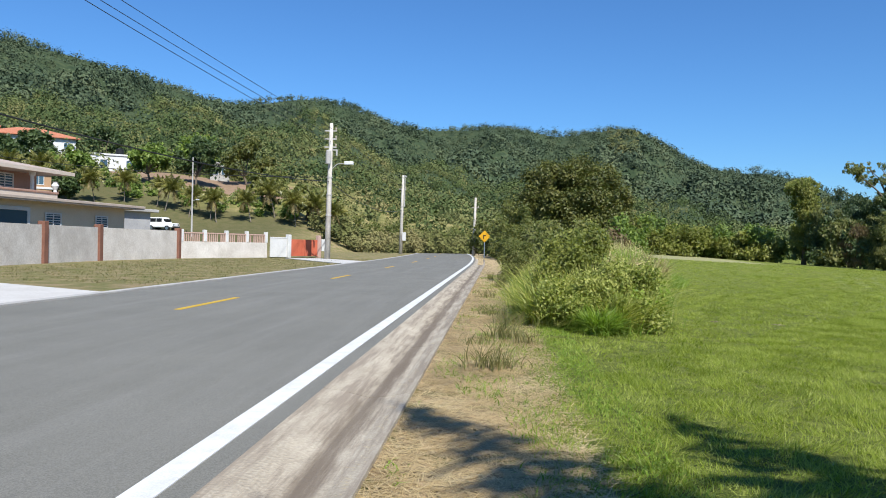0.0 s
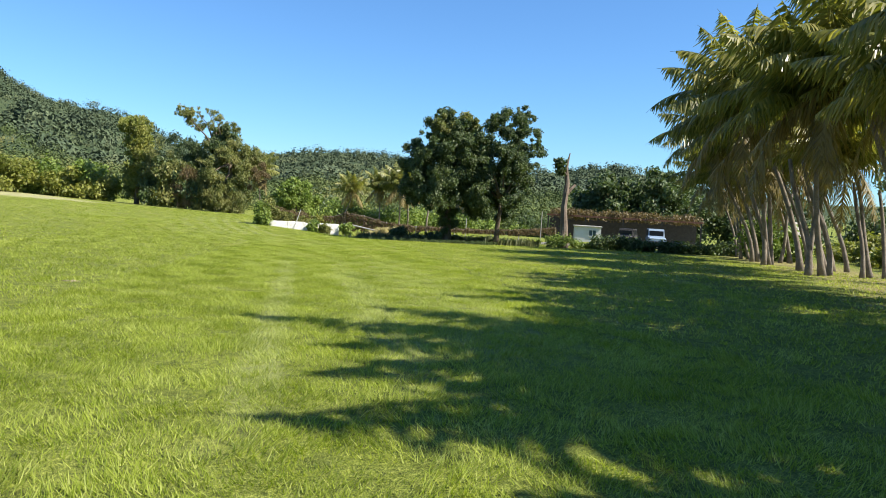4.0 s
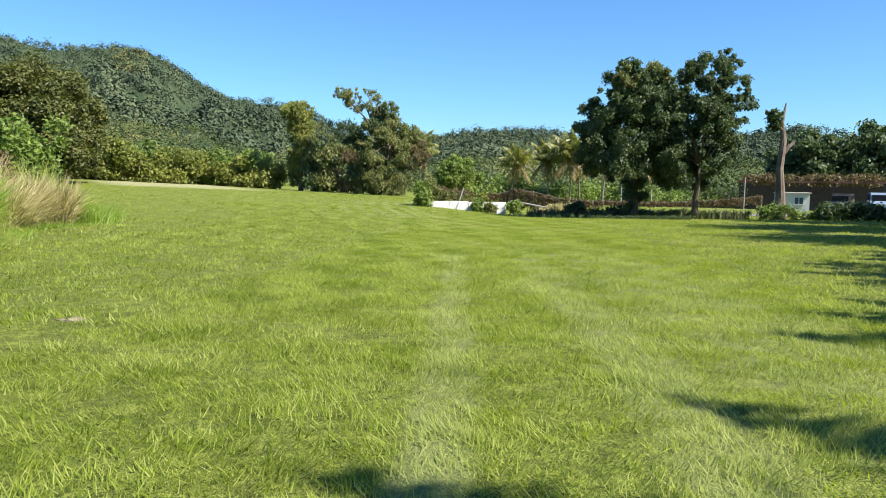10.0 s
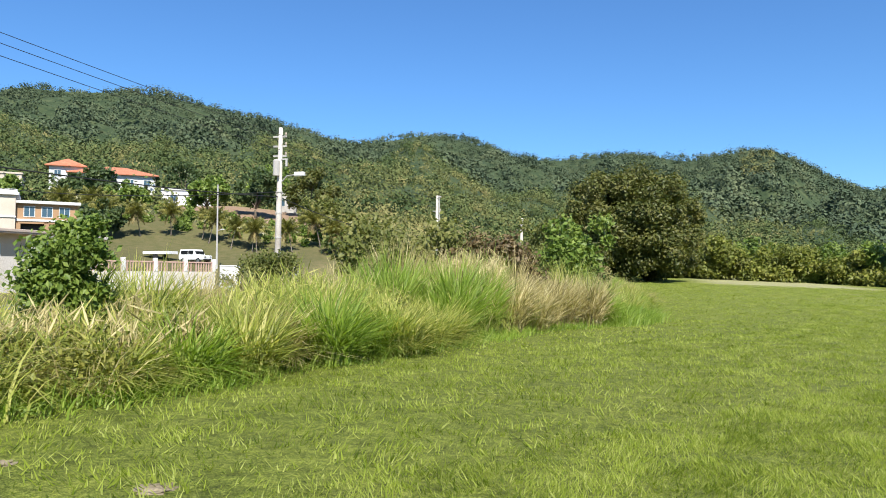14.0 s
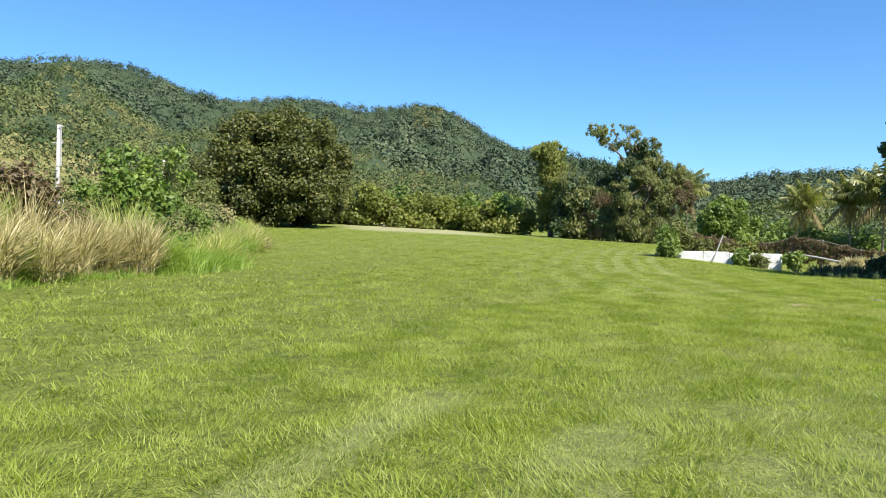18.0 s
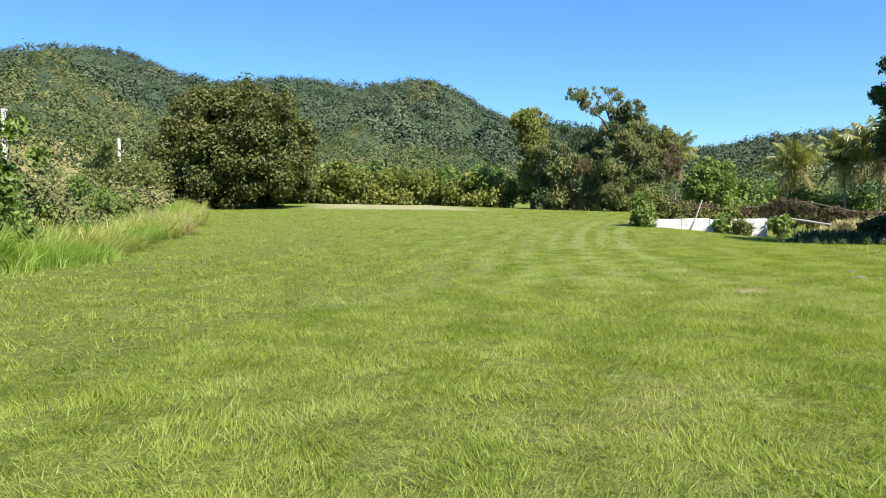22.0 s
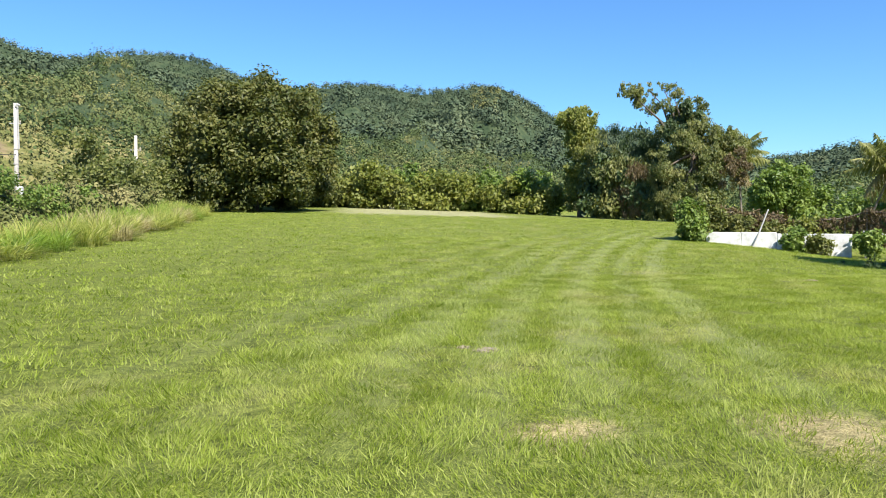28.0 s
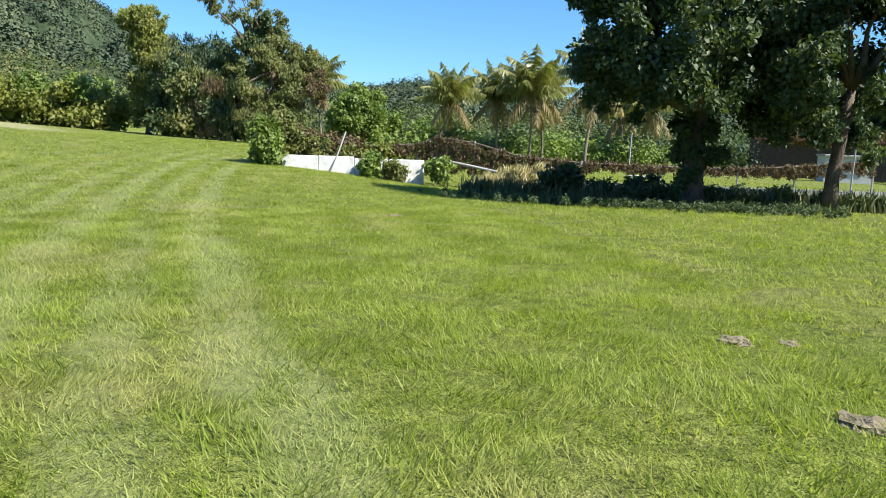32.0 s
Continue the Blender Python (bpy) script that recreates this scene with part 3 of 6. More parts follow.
road = tagged(part("road", strip(-8.35, -1.415, -30, 125, 0.03), M_ASPHALT), "grey worn asphalt road with painted lines", "road", kind="structure")
for name, x, w, y0, y1, mat, label in [("edge_line", -1.66, 0.17, -30, 110, M_WHITE_LINE, "solid white edge line")] + [
    ("centre_dash", -5.45, 0.13, 12.2 + 11.9 * k, 15.1 + 11.9 * k, M_YELLOW_LINE, "worn yellow centre dash") for k in range(-3, 8)]:
    part(name, strip(x - w / 2, x + w / 2, y0, y1, 0.036, 0.02), mat, road, label)
gutter = thing("gutter", pose(0, 0, 0), "pale stained concrete gutter beside the road", "gutter", kind="structure")
for k in range(26):
    y0 = -12 + 3.0 * k
    part("gutter_slab", strip(0, 0, y0 + 0.008, y0 + 2.992, 0, 0.12, 1.0, [(-1.41, 0.034), (-1.25, 0.015), (-1.02, -0.035), (-0.82, -0.01), (-0.66, 0.035)]), M_GUTTER, gutter)
kerb = tagged(part("kerb", strip(-8.6, -8.36, -30, 110, 0.06, 0.2), M_CONCRETE), "low pale concrete kerb along the far verge", "kerb", kind="structure")
tagged(part("driveway_apron", prism([(-8.62, 8.5), (-8.62, 15.5), (-13.5, 18.0), (-19, 18.5), (-19, 12.0), (-12.5, 10.5)], -0.1, 0.045), M_APRON), "white concrete driveway apron crossing the verge", "driveway", kind="structure")
tagged(part("driveway_entry", prism([(-8.62, 41), (-8.62, 47.5), (-13.0, 53), (-15, 51)], -0.1, 0.045), M_APRON), "concrete gate entry slab on the verge", "driveway", kind="structure")

# ---- wooded hills ----
def ico(sub):
    bm = bmesh.new()
    bmesh.ops.create_icosphere(bm, subdivisions=sub, radius=1)
    v, f = np.array([p.co[:] for p in bm.verts]), np.array([[q.index for q in p.verts] for p in bm.faces])
    bm.free()
    return v, f


def lumps(centres, radii, sub, rough=0.28, tall=0.9):
    v, f = ico(sub)
    f = f[v[f][:, :, 2].mean(1) > -0.35]
    n = len(centres)
    j = 1 + rough * (RNG.random((n, len(v), 1)) - 0.5) * 2
    turn = RNG.random(n) * 6.283
    c, s = np.cos(turn), np.sin(turn)
    rot = np.stack([np.stack([c, -s, 0 * c], -1), np.stack([s, c, 0 * c], -1), np.stack([0 * c, 0 * c, 0 * c + 1], -1)], 1)
    p = np.einsum("nij,vj->nvi", rot, v) * j * radii[:, None, None] * np.array([1, 1, tall]) + centres[:, None]
    return p.reshape(-1, 3), (f[None] + (np.arange(n) * len(v))[:, None, None]).reshape(-1, f.shape[1])


def hill_cover(name, n, r0, r1, az0, az1, size, sub, mat, label, leaves=0, grain=0.3):
    r = r0 * (r1 / r0) ** RNG.random(n)
    az = np.radians(az0 + (az1 - az0) * RNG.random(n))
    x, y = r * np.sin(az), r * np.cos(az)
    dry_slope = ((x + 36) / 36) ** 2 + ((y - 142) / 38) ** 2 < 1
    keep = (~dry_slope | (RNG.random(n) < (0.9 if mat == M_SCRUB else 0.22))) & (hills(x, y) > 1.0) & (((x + 50) / 20) ** 2 + ((y - 124) / 11) ** 2 > 1.0) & ((x > -20) | (y > 114))
    x, y, r = x[keep], y[keep], r[keep]
    rad = size * (0.5 + 1.5 * RNG.random(len(x)) ** 2.5) * (0.8 + r / 2600)
    c = np.stack([x, y, land(x, y) + rad * 0.35], -1)
    if leaves:
        arrays = leaf_arrays(c, rad, leaves * len(x), size * grain, long=1.25, outward=4.0)
    else:
        arrays = lumps(c, rad, sub, 0.42)
    tagged(new(name, mesh_of(name, *arrays, mat)), label, "woods", kind="stuff")


hill_cover("far_woods", 44000, 360, 1250, -62, 68, 3.3, 1, M_HAZED_WOODS, "dense dark green woods on the mountain", 13, 0.46)
hill_cover("hillside_woods", 9000, 125, 430, -62, 60, 2.7, 2, M_HILLWOODS, "green mixed woods on the lower slope", 46, 0.2)
hill_cover("hillside_scrub", 5200, 105, 330, -46, 20, 1.4, 2, M_SCRUB, "pale dry scrub on the foot of the hill", 26)

hill_cover("hill_clearing", 900, 620, 1000, 8.4, 10.6, 2.2, 1, M_SCRUB, "paler green clearing on the mountain", 9, 0.6)


# ---- trees ----
def limbs(base, tips, r0, droop=0.0, sides=7):
    bm = bmesh.new()
    for tip in tips:
        a, b = Vector(base), Vector(tip)
        pts = [a.lerp(b, u) + Vector(((random.random() - 0.5), (random.random() - 0.5), 0.6 * math.sin(u * 3.14) + 0.3 * (random.random() - 0.5))) * (b - a).length * 0.09 * (1 if 0 < u < 1 else 0) for u in (0, 0.25, 0.5, 0.75, 1)]
        tube(pts, [r0 * w for w in (1, 0.75, 0.5, 0.32, 0.15)], sides, 0.15, bm)
    return bm


def tree(name, x, y, label, trunk, clumps, leaves, size, mat, trunk_r=0.25, tips=8, extra=(), group="", bark=None, outward=0.5, fill=0.45, droop=0.0):
    """trunk: its height. clumps: rows of x, y, z, radius over the foot."""
    z = z_at(x, y) - 0.03
    t = thing(name, pose(x, y, z), label, "tree", group)
    top = Vector((clumps[0][0] * 0.1, clumps[0][1] * 0.1, trunk))
    part("trunk", tube([(0, 0, -0.1), (0.03, 0.02, trunk * 0.3), (top.x * 0.6, top.y * 0.6, trunk * 0.7), top], [trunk_r * 1.35, trunk_r, trunk_r * 0.85, trunk_r * 0.7], 9, 0.2), bark or M_BARK, t, smooth=True)
    far = sorted(clumps, key=lambda c: -c[3])[:tips]
    part("limb", limbs(top, [c[:3] for c in far], trunk_r * 0.6), bark or M_BARK, t, smooth=True)
    arr = np.array(clumps)
    piece("crown", mesh_of("crown", *leaf_arrays(arr[:, :3], arr[:, 3], leaves, size, outward=outward, fill=fill, droop=droop), mat), t)
    for nm, rows, cnt, sz, mt in extra:
        a = np.array(rows)
        piece(nm, mesh_of(nm, *leaf_arrays(a[:, :3], a[:, 3], cnt, sz, outward=outward, fill=fill, droop=droop), mt), t)
    return t


def dome(cx, cy, cz, rx, ry, rz, n, r, low=-0.6, loose=0.3):
    """Clumps spread over a dome."""
    rows = []
    while len(rows) < n:
        v = unit(1)[0]
        if v[2] < low:
            continue
        if random.random() < loose:
            k, q = 0.88 + 0.24 * random.random(), 0.35 + 0.3 * random.random()
        else:
            k, q = 0.5 + 0.5 * random.random(), 0.6 + 0.7 * random.random()
        rows.append((cx + v[0] * rx * k, cy + v[1] * ry * k, cz + v[2] * rz * k, r * q))
    return rows


tree("shade_tree", 8.0, 82.5, "broad round shade tree with dense brown-green leaves", 2.6, dome(0, 0, 5.2, 6.8, 6.1, 5.3, 150, 1.05, -0.85, 0.0) + dome(0, 0, 3.0, 6.6, 6.0, 3.0, 100, 1.05, -0.85, 0.0), 160000, 0.17, M_OAK, 0.45, fill=0.7, outward=0.9)

# paired dark trees at the edge of the field
PAIR = "paired dark trees at the field edge"
# The extra leaves put a sunlit yellow-green flush into the crown's top
tree("dark_tree", 36.3, 37.9, "tall dark leafy tree with low hanging boughs", 2.4, dome(-0.2, -0.1, 4.5, 2.95, 2.9, 3.6, 230, 0.48, -0.6, 0.4) + dome(-0.3, 0, 7.3, 1.7, 1.6, 1.4, 50, 0.34, -0.3, 0.6) + dome(0, 0, 1.7, 0.7, 0.7, 1.5, 34, 0.26, -0.9, 0.3), 116000, 0.085, M_DARK, 0.3, group=PAIR, fill=0.8, droop=0.4,
     extra=[("sunlit_top_leaves", dome(-0.6, -0.9, 7.3, 1.7, 1.2, 1.2, 26, 0.36, -0.3, 0.6), 15000, 0.085, M_VINE)])
tree("dark_tree", 38.5, 35.4, "tall open-crowned dark tree beside its twin", 3.0, dome(-0.3, 0.3, 4.8, 2.6, 2.5, 3.5, 210, 0.42, -0.9, 0.45) + dome(0.7, -0.5, 8.0, 1.5, 1.4, 1.2, 50, 0.3, -0.4, 0.7) + dome(0.95, -1.2, 6.5, 1.3, 1.3, 1.6, 44, 0.32, -0.9, 0.6), 84000, 0.08, M_DARK, 0.17, group=PAIR, fill=0.8, droop=0.4)

# vine-hung trees at the far side
old_tree = tree("vine_hung_tree", 45.0, 83.5, "tall ragged tree smothered in hanging vines", 6.0,
     dome(-0.4, 0, 3.8, 3.5, 3.0, 3.9, 100, 0.65, -0.95) + dome(-5.0, 2, 11.5, 1.2, 0.8, 0.7, 16, 0.36, -0.9, 0.6) + dome(-2.5, 2, 10.9, 2.1, 1.4, 1.5, 50, 0.4, -0.95, 0.6) + dome(0.5, 2, 9.7, 1.6, 1.2, 1.2, 44, 0.42, -0.95, 0.5) + dome(-1.4, 1.6, 8.0, 1.5, 1.2, 1.1, 22, 0.4, -0.95, 0.5) + dome(0.9, -0.2, 7.2, 2.2, 1.5, 1.8, 36, 0.5) + dome(2.4, -0.4, 5.6, 2.2, 1.3, 2.6, 34, 0.6), 58000, 0.11, M_VINE, 0.3, droop=0.7, fill=0.8,
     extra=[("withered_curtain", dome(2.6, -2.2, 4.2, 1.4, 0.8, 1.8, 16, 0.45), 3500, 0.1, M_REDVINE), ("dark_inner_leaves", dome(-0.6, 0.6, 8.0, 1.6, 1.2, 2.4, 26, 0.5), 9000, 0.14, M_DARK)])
part("limb", limbs(Vector((-0.4, 0.3, 5.6)), [(-4.9, 2, 11.4), (-3.4, 2, 11.6), (-2.0, 2, 11.8), (-1.0, 1.8, 10.6), (0.6, 2, 10.2), (1.5, 1.9, 9.8)], 0.17), M_BARK, old_tree, smooth=True)
tree("yellow_green_tree", 37.5, 92.0, "yellow-green tree draped with climbing leaves", 4.0, dome(-0.3, 0, 9.3, 1.9, 1.7, 1.1, 40, 0.5, -0.7, 0.4) + dome(-0.2, 0, 9.0, 1.0, 0.9, 0.6, 16, 0.6) + dome(0.0, 0, 7.2, 1.3, 1.2, 1.5, 30, 0.6) + dome(0.4, 0, 3.8, 2.0, 1.7, 3.6, 60, 0.7, -0.98), 44000, 0.14, M_YELLOWISH, 0.25, droop=0.7, fill=0.8,
     extra=[("hanging_creeper", dome(0.9, -1.6, 4.0, 1.8, 0.9, 3.4, 40, 0.5, -0.98), 12000, 0.12, M_VINE), ("withered_curtain", dome(1.6, -1.9, 3.0, 1.2, 0.6, 2.4, 22, 0.45, -0.98), 6000, 0.1, M_REDVINE)])


def thicket(name, label, pts, height, depth, leaves, size, mat, n_clump, r, droop=0.0, long=1.7):
    """A run of bushes along points of the plan, as one mass of leaves."""
    pts = np.array(pts, float)
    seg = np.hypot(*np.diff(pts, axis=0).T)
    cum = np.r_[0, np.cumsum(seg)]
    u = RNG.random(n_clump) * cum[-1]
    x, y = np.interp(u, cum, pts[:, 0]), np.interp(u, cum, pts[:, 1])
    x, y = x + (RNG.random(n_clump) - 0.5) * depth, y + (RNG.random(n_clump) - 0.5) * depth
    swell = 0.7 + 0.45 * np.sin(u * 0.9) * np.sin(u * 0.37 + 1)
    rr = r * (0.6 + 0.8 * RNG.random(n_clump))
    z = land(x, y) + rr * 0.5 + RNG.random(n_clump) ** 0.8 * np.clip(height * swell - rr, 0.1, None)
    return tagged(new(name, mesh_of(name, *leaf_arrays(np.stack([x, y, z], -1), rr, leaves, size, droop=droop, long=long), mat)), label, "thicket", kind="stuff")


thicket("far_thicket", "tangled green thicket closing the far side of the field", [(15, 94), (24, 99), (33, 98), (37, 95)], 4.6, 4.0, 30000, 0.22, M_YELLOWISH, 150, 0.9)
thicket("far_thicket", "dense bright green thicket below the mountain", [(20, 99), (27, 102), (35, 98)], 4.6, 4.0, 22000, 0.22, M_BUSH, 110, 0.9)
thicket("far_thicket", "scrubby thicket beside the shade tree", [(-2, 88), (12, 96), (20, 98)], 3.6, 5.0, 18000, 0.22, M_VINE, 90, 0.9)
thicket("field_thicket", "vine-hung thicket between the old trees", [(38.5, 89), (41, 87), (43, 85)], 6.0, 3.0, 16000, 0.22, M_DARK, 70, 0.9, 0.6)
thicket("field_thicket", "brown and green creeper hanging between the trees", [(38.5, 88), (41, 86)], 6.0, 2.0, 9000, 0.22, M_VINE, 40, 0.8, 0.6)
thicket("vine_curtain", "withered reddish vines hanging between the old trees", [(39.6, 86.2), (41.0, 85.0)], 4.6, 1.0, 8000, 0.07, M_REDVINE, 40, 0.55, 1.6, 4.0)
thicket("vine_curtain", "yellow-green vines trailing to the ground", [(37.6, 88.6), (39.4, 87.2), (42.4, 83.8), (46.4, 82.0)], 7.4, 1.6, 24000, 0.07, M_VINE, 90, 0.6, 1.6, 4.0)
thicket("vine_curtain", "dark green creeper filling the gap between the trees", [(40.2, 87.6), (44.6, 84.4)], 7.6, 1.6, 22000, 0.1, M_DARK, 90, 0.65, 1.2, 3.0)
thicket("back_thicket", "dark thicket beyond the fence and the palms", [(51, 75), (62, 68), (80, 64), (100, 62)], 2.8, 6.0, 30000, 0.2, M_DARK, 150, 1.4)
thicket("back_thicket", "mixed green thicket beyond the yard", [(46, 66), (58, 62), (70, 62)], 2.3, 5.0, 20000, 0.15, M_BUSH, 90, 1.0)
tree("round_tree", 44.2, 68, "rounded bright green tree behind the wall", 1.6, dome(0, 0, 2.1, 2.3, 2.3, 1.9, 60, 0.6, -0.8, 0.3), 18000, 0.13, M_BUSH, 0.25, fill=0.8)


# ---- palms ----
def frond_arrays(az, rise, length, n=60, leaflet=0.8, bend=1.2):
    """One feather leaf from the origin: a rib that bows over, with hanging leaflets."""
    d, side = np.array([math.cos(az), math.sin(az), 0]), np.array([-math.sin(az), math.cos(az), 0])
    u = np.linspace(0.06, 1, n)
    e = rise - bend * u**1.3
    out, up = length / n * np.cumsum(np.cos(e)), length / n * np.cumsum(np.sin(e))
    p = d * out[:, None] + np.array([0, 0, 1.0]) * up[:, None]
    t = np.gradient(p, axis=0)
    t /= np.linalg.norm(t, axis=1, keepdims=True)
    vs, fs = [], []
    for s in (-1, 1):
        ln = leaflet * np.sin(np.clip(u * 1.02 + 0.12, 0, 1) * np.pi) ** 0.6 * (0.8 + 0.4 * RNG.random(n))
        way = side * s * 0.62 + t * 0.5 + np.array([0, 0, -0.62]) + 0.18 * RNG.normal(size=(n, 3))
        way /= np.linalg.norm(way, axis=1, keepdims=True)
        w = t * 0.042
        mid = p + way * (ln * 0.5)[:, None]
        tip = p + way * ln[:, None] + np.array([0, 0, -0.28]) * ln[:, None]
        v = np.stack([p - w, p + w, mid + w, mid - w, tip + w * 0.2, tip - w * 0.2], 1).reshape(-1, 3)
        b = np.arange(n)[:, None] * 6 + len(vs) * n * 6
        vs.append(v)
        fs += [b + np.array([0, 1, 2, 3]), b + np.array([3, 2, 4, 5])]
    rib = []
    wr = np.linspace(0.035, 0.006, n)[:, None]
    v = np.stack([p + side * wr, p - side * wr, p + np.array([0, 0, -1.0]) * wr], 1).reshape(-1, 3)
    o = 2 * n * 6
    for k in range(0, n - 6, 6):
        for a, b2 in ((0, 1), (1, 2), (2, 0)):
            rib.append((o + 3 * k + a, o + 3 * k + b2, o + 3 * k + 18 + b2, o + 3 * k + 18 + a))
    return np.concatenate(vs + [v]), np.concatenate(fs + [np.array(rib)])


def palm_kind(height, lean, fronds, length, old, seed, mat=None):
    """The meshes of one palm: trunk, fronds, old fronds."""
    global RNG
    RNG = np.random.default_rng(seed)
    random.seed(seed)
    top = Vector((lean[0], lean[1], height))
    sway = 0.35 * (random.random() - 0.5)
    pts = [Vector((lean[0] * u**1.5 + sway * math.sin(u * 6.3), lean[1] * u**1.5 - sway * math.sin(u * 5.1), height * u - 0.1 * (1 - u))) for u in np.linspace(0, 1, 13)]
    trunk = tube(pts, [0.18, 0.13, 0.11, 0.105, 0.1, 0.095, 0.092, 0.09, 0.088, 0.085, 0.082, 0.08, 0.085], 10, 0.12)
    groups = {"green": [], "old": []}
    for k in range(fronds):
        az = 2.4 * k + 0.3 * random.random()
        u = k / fronds
        dead = u > 1 - old
        rise = radians(84 - 100 * u + 14 * random.random() - (38 if dead else 0))
        groups["old" if dead else "green"].append(frond_arrays(az, rise, length * (0.85 + 0.25 * random.random()), leaflet=0.95, bend=(0.7 if dead else 0.9) + 0.6 * random.random()))
    out = {"trunk": trunk}
    for key, rows in groups.items():
        if rows:
            v, f = joined(*rows)
            out[key] = mesh_of("fronds", v + np.array(top[:]), f, (mat or M_FROND) if key == "green" else M_OLDFROND)
    return out


def palm(kindm, x, y, turn, label, group, scale=1.0, stems=0):
    t = thing("coconut_palm", pose(x, y, z_at(x, y) - 0.03, 0, 0, turn), label, "palm", group)
    t.scale = (scale, scale, scale)
    part("trunk", kindm["trunk"].copy(), M_PALM_BARK, t, smooth=True)
    for s in range(stems):
        a, r = 2.1 + 2.6 * s + 6.28 * random.random() / 3, 0.55 + 0.4 * random.random()
        fx, fy, hx, hy, top = r * math.cos(a), r * math.sin(a), 2.2 * random.random() - 1.7, 2.4 * random.random() - 0.5, 4.2 + 1.6 * random.random()
        kink = 0.3 * (random.random() - 0.5)
        part("trunk", tube([(fx + hx * q**1.4 + kink * math.sin(q * 5), fy + hy * q**1.4 - kink * math.sin(q * 6), top * q - 0.1) for q in (0, 0.12, 0.25, 0.4, 0.6, 0.8, 1)], [0.15, 0.11, 0.095, 0.09, 0.085, 0.08, 0.065], 8, 0.1), M_PALM_BARK, t, smooth=True)
    piece("fronds", kindm["green"], t)
    if "old" in kindm:
        piece("dead_fronds", kindm["old"], t, "drooping yellowed fronds")
    return t


KINDS = [palm_kind(6.5, (-1.5, 2.2), 31, 4.7, 0.14, 11), palm_kind(6.9, (-0.8, 2.5), 29, 4.6, 0.14, 12), palm_kind(5.7, (-0.3, 1.5), 31, 4.5, 0.14, 13), palm_kind(6.2, (-2.4, 1.0), 29, 4.6, 0.14, 14)]
BRIGHT = [palm_kind(5.6, (-0.8, 0.5), 24, 3.9, 0.25, 15, M_LITFROND), palm_kind(6.0, (0.7, 0.6), 22, 3.9, 0.25, 16, M_LITFROND)]
RNG = np.random.default_rng(21)
random.seed(21)
SET_BACK = (-3.9, -5.4, -2.2, -3.7, -2.6, -3.3, -1.1, -3.9, -3.9, -1.4, -1.6, -3.3, -2.0)
ROW = "palm row along the field"
for k in range(25):
    u = -29.0 + 2.45 * k
    u += 1.6 * (random.random() - 0.5) + (0.6 if k % 2 else -0.6)
    u += 2.3 if k == 0 else 0.8 if k == 2 else 1.25 if k == 4 else 0.0
    off = SET_BACK[k] if k < len(SET_BACK) else -0.2 + (1.0 if k % 2 else -1.0) + 0.6 * (random.random() - 0.5)
    x, y = 29.3 + 0.866 * u - 0.5 * off, 10.8 + 0.5 * u + 0.866 * off
    palm(KINDS[(k * 3) % 4], x, y, 50 * (random.random() - 0.5), "leaning coconut palm in a row beside the field", ROW, 1.0 if k < 10 else 0.82 + 0.3 * random.random(), 2)
for x, y, kd, sc in ((43.6, 58.8, 2, 0.62), (49.4, 60.6, 1, 0.68), (50.8, 59.3, 0, 0.8), (53.5, 61, 3, 0.75), (48.0, 52.2, 1, 0.8), (66.3, 64.7, 2, 0.75), (50.2, 85.0, 1, 0.95), (62, 60, 0, 0.8)):
    palm(BRIGHT[kd % 2], x, y, 37 * x % 360, "coconut palm with yellowing lower fronds behind the fence", "palms behind the fence", sc)

# ---- tall grass and bushes between road and field ----
EAST = [(1.9, 11.2), (2.9, 14), (3.4, 17), (4.1, 20), (4.8, 23), (5.9, 30), (8.2, 35), (8.9, 42), (9.3, 48), (8.6, 60), (6.5, 74)]
WEST = [(0.8, 11.2), (0.7, 14), (0.6, 20), (0.5, 30), (0.5, 40), (0.5, 60), (0, 74)]


def tall_grass(name, label, n, per, u0, u1, y0, y1, height, mat, width=0.02, lean=0.7, wide=0.2):
    """Arching blades in tufts over the strip between the road and the field; u runs from its west to its east edge."""
    m = max(4, n // per)
    tu, ty = u0 + (u1 - u0) * RNG.random(m), y0 + (y1 - y0) * RNG.random(m)
    th = height * (0.45 + 0.8 * RNG.random(m))
    pick = RNG.integers(0, m, n)
    ox, oy = wide * RNG.normal(size=n), wide * RNG.normal(size=n)
    y = ty[pick] + oy
    w, e = np.interp(y, [p[1] for p in WEST], [p[0] for p in WEST]), np.interp(y, [p[1] for p in EAST], [p[0] for p in EAST])
    x = w + (e - w) * tu[pick] + ox
    h = th[pick] * (0.5 + 0.6 * RNG.random(n))
    pos = np.stack([x, y, land(x, y) - 0.02], -1)
    me = mesh_of(name, *blade_arrays(pos, h, width * (0.6 + 0.8 * RNG.random(n)), h * (0.2 + lean * RNG.random(n)), 3, np.arctan2(oy, ox) + 0.6 * RNG.normal(size=n), 0.55), mat)
    return tagged(new(name, me), label, "tall grass", kind="stuff")


def grass_clump(x, y, r, h, n, mat, label):
    """A mound of arching blades that spring from a crown and bow over on all sides."""
    a, d = RNG.random(n) * 6.283, r * 0.42 * np.sqrt(RNG.random(n))
    px, py = x + d * np.cos(a), y + d * np.sin(a)
    hh = h * (0.5 + 0.55 * RNG.random(n)) * (1 - 0.35 * d / r)
    reach = r * (0.25 + 0.85 * RNG.random(n))
    me = mesh_of("grass_clump", *blade_arrays(np.stack([px, py, land(px, py) - 0.02], -1), hh * 1.25, 0.016 + 0.024 * RNG.random(n), reach, 4, a + 0.9 * RNG.normal(size=n), 0.62), mat)
    tagged(new("grass_clump", me), label, "grass clump", "clumps of tall grass by the road")


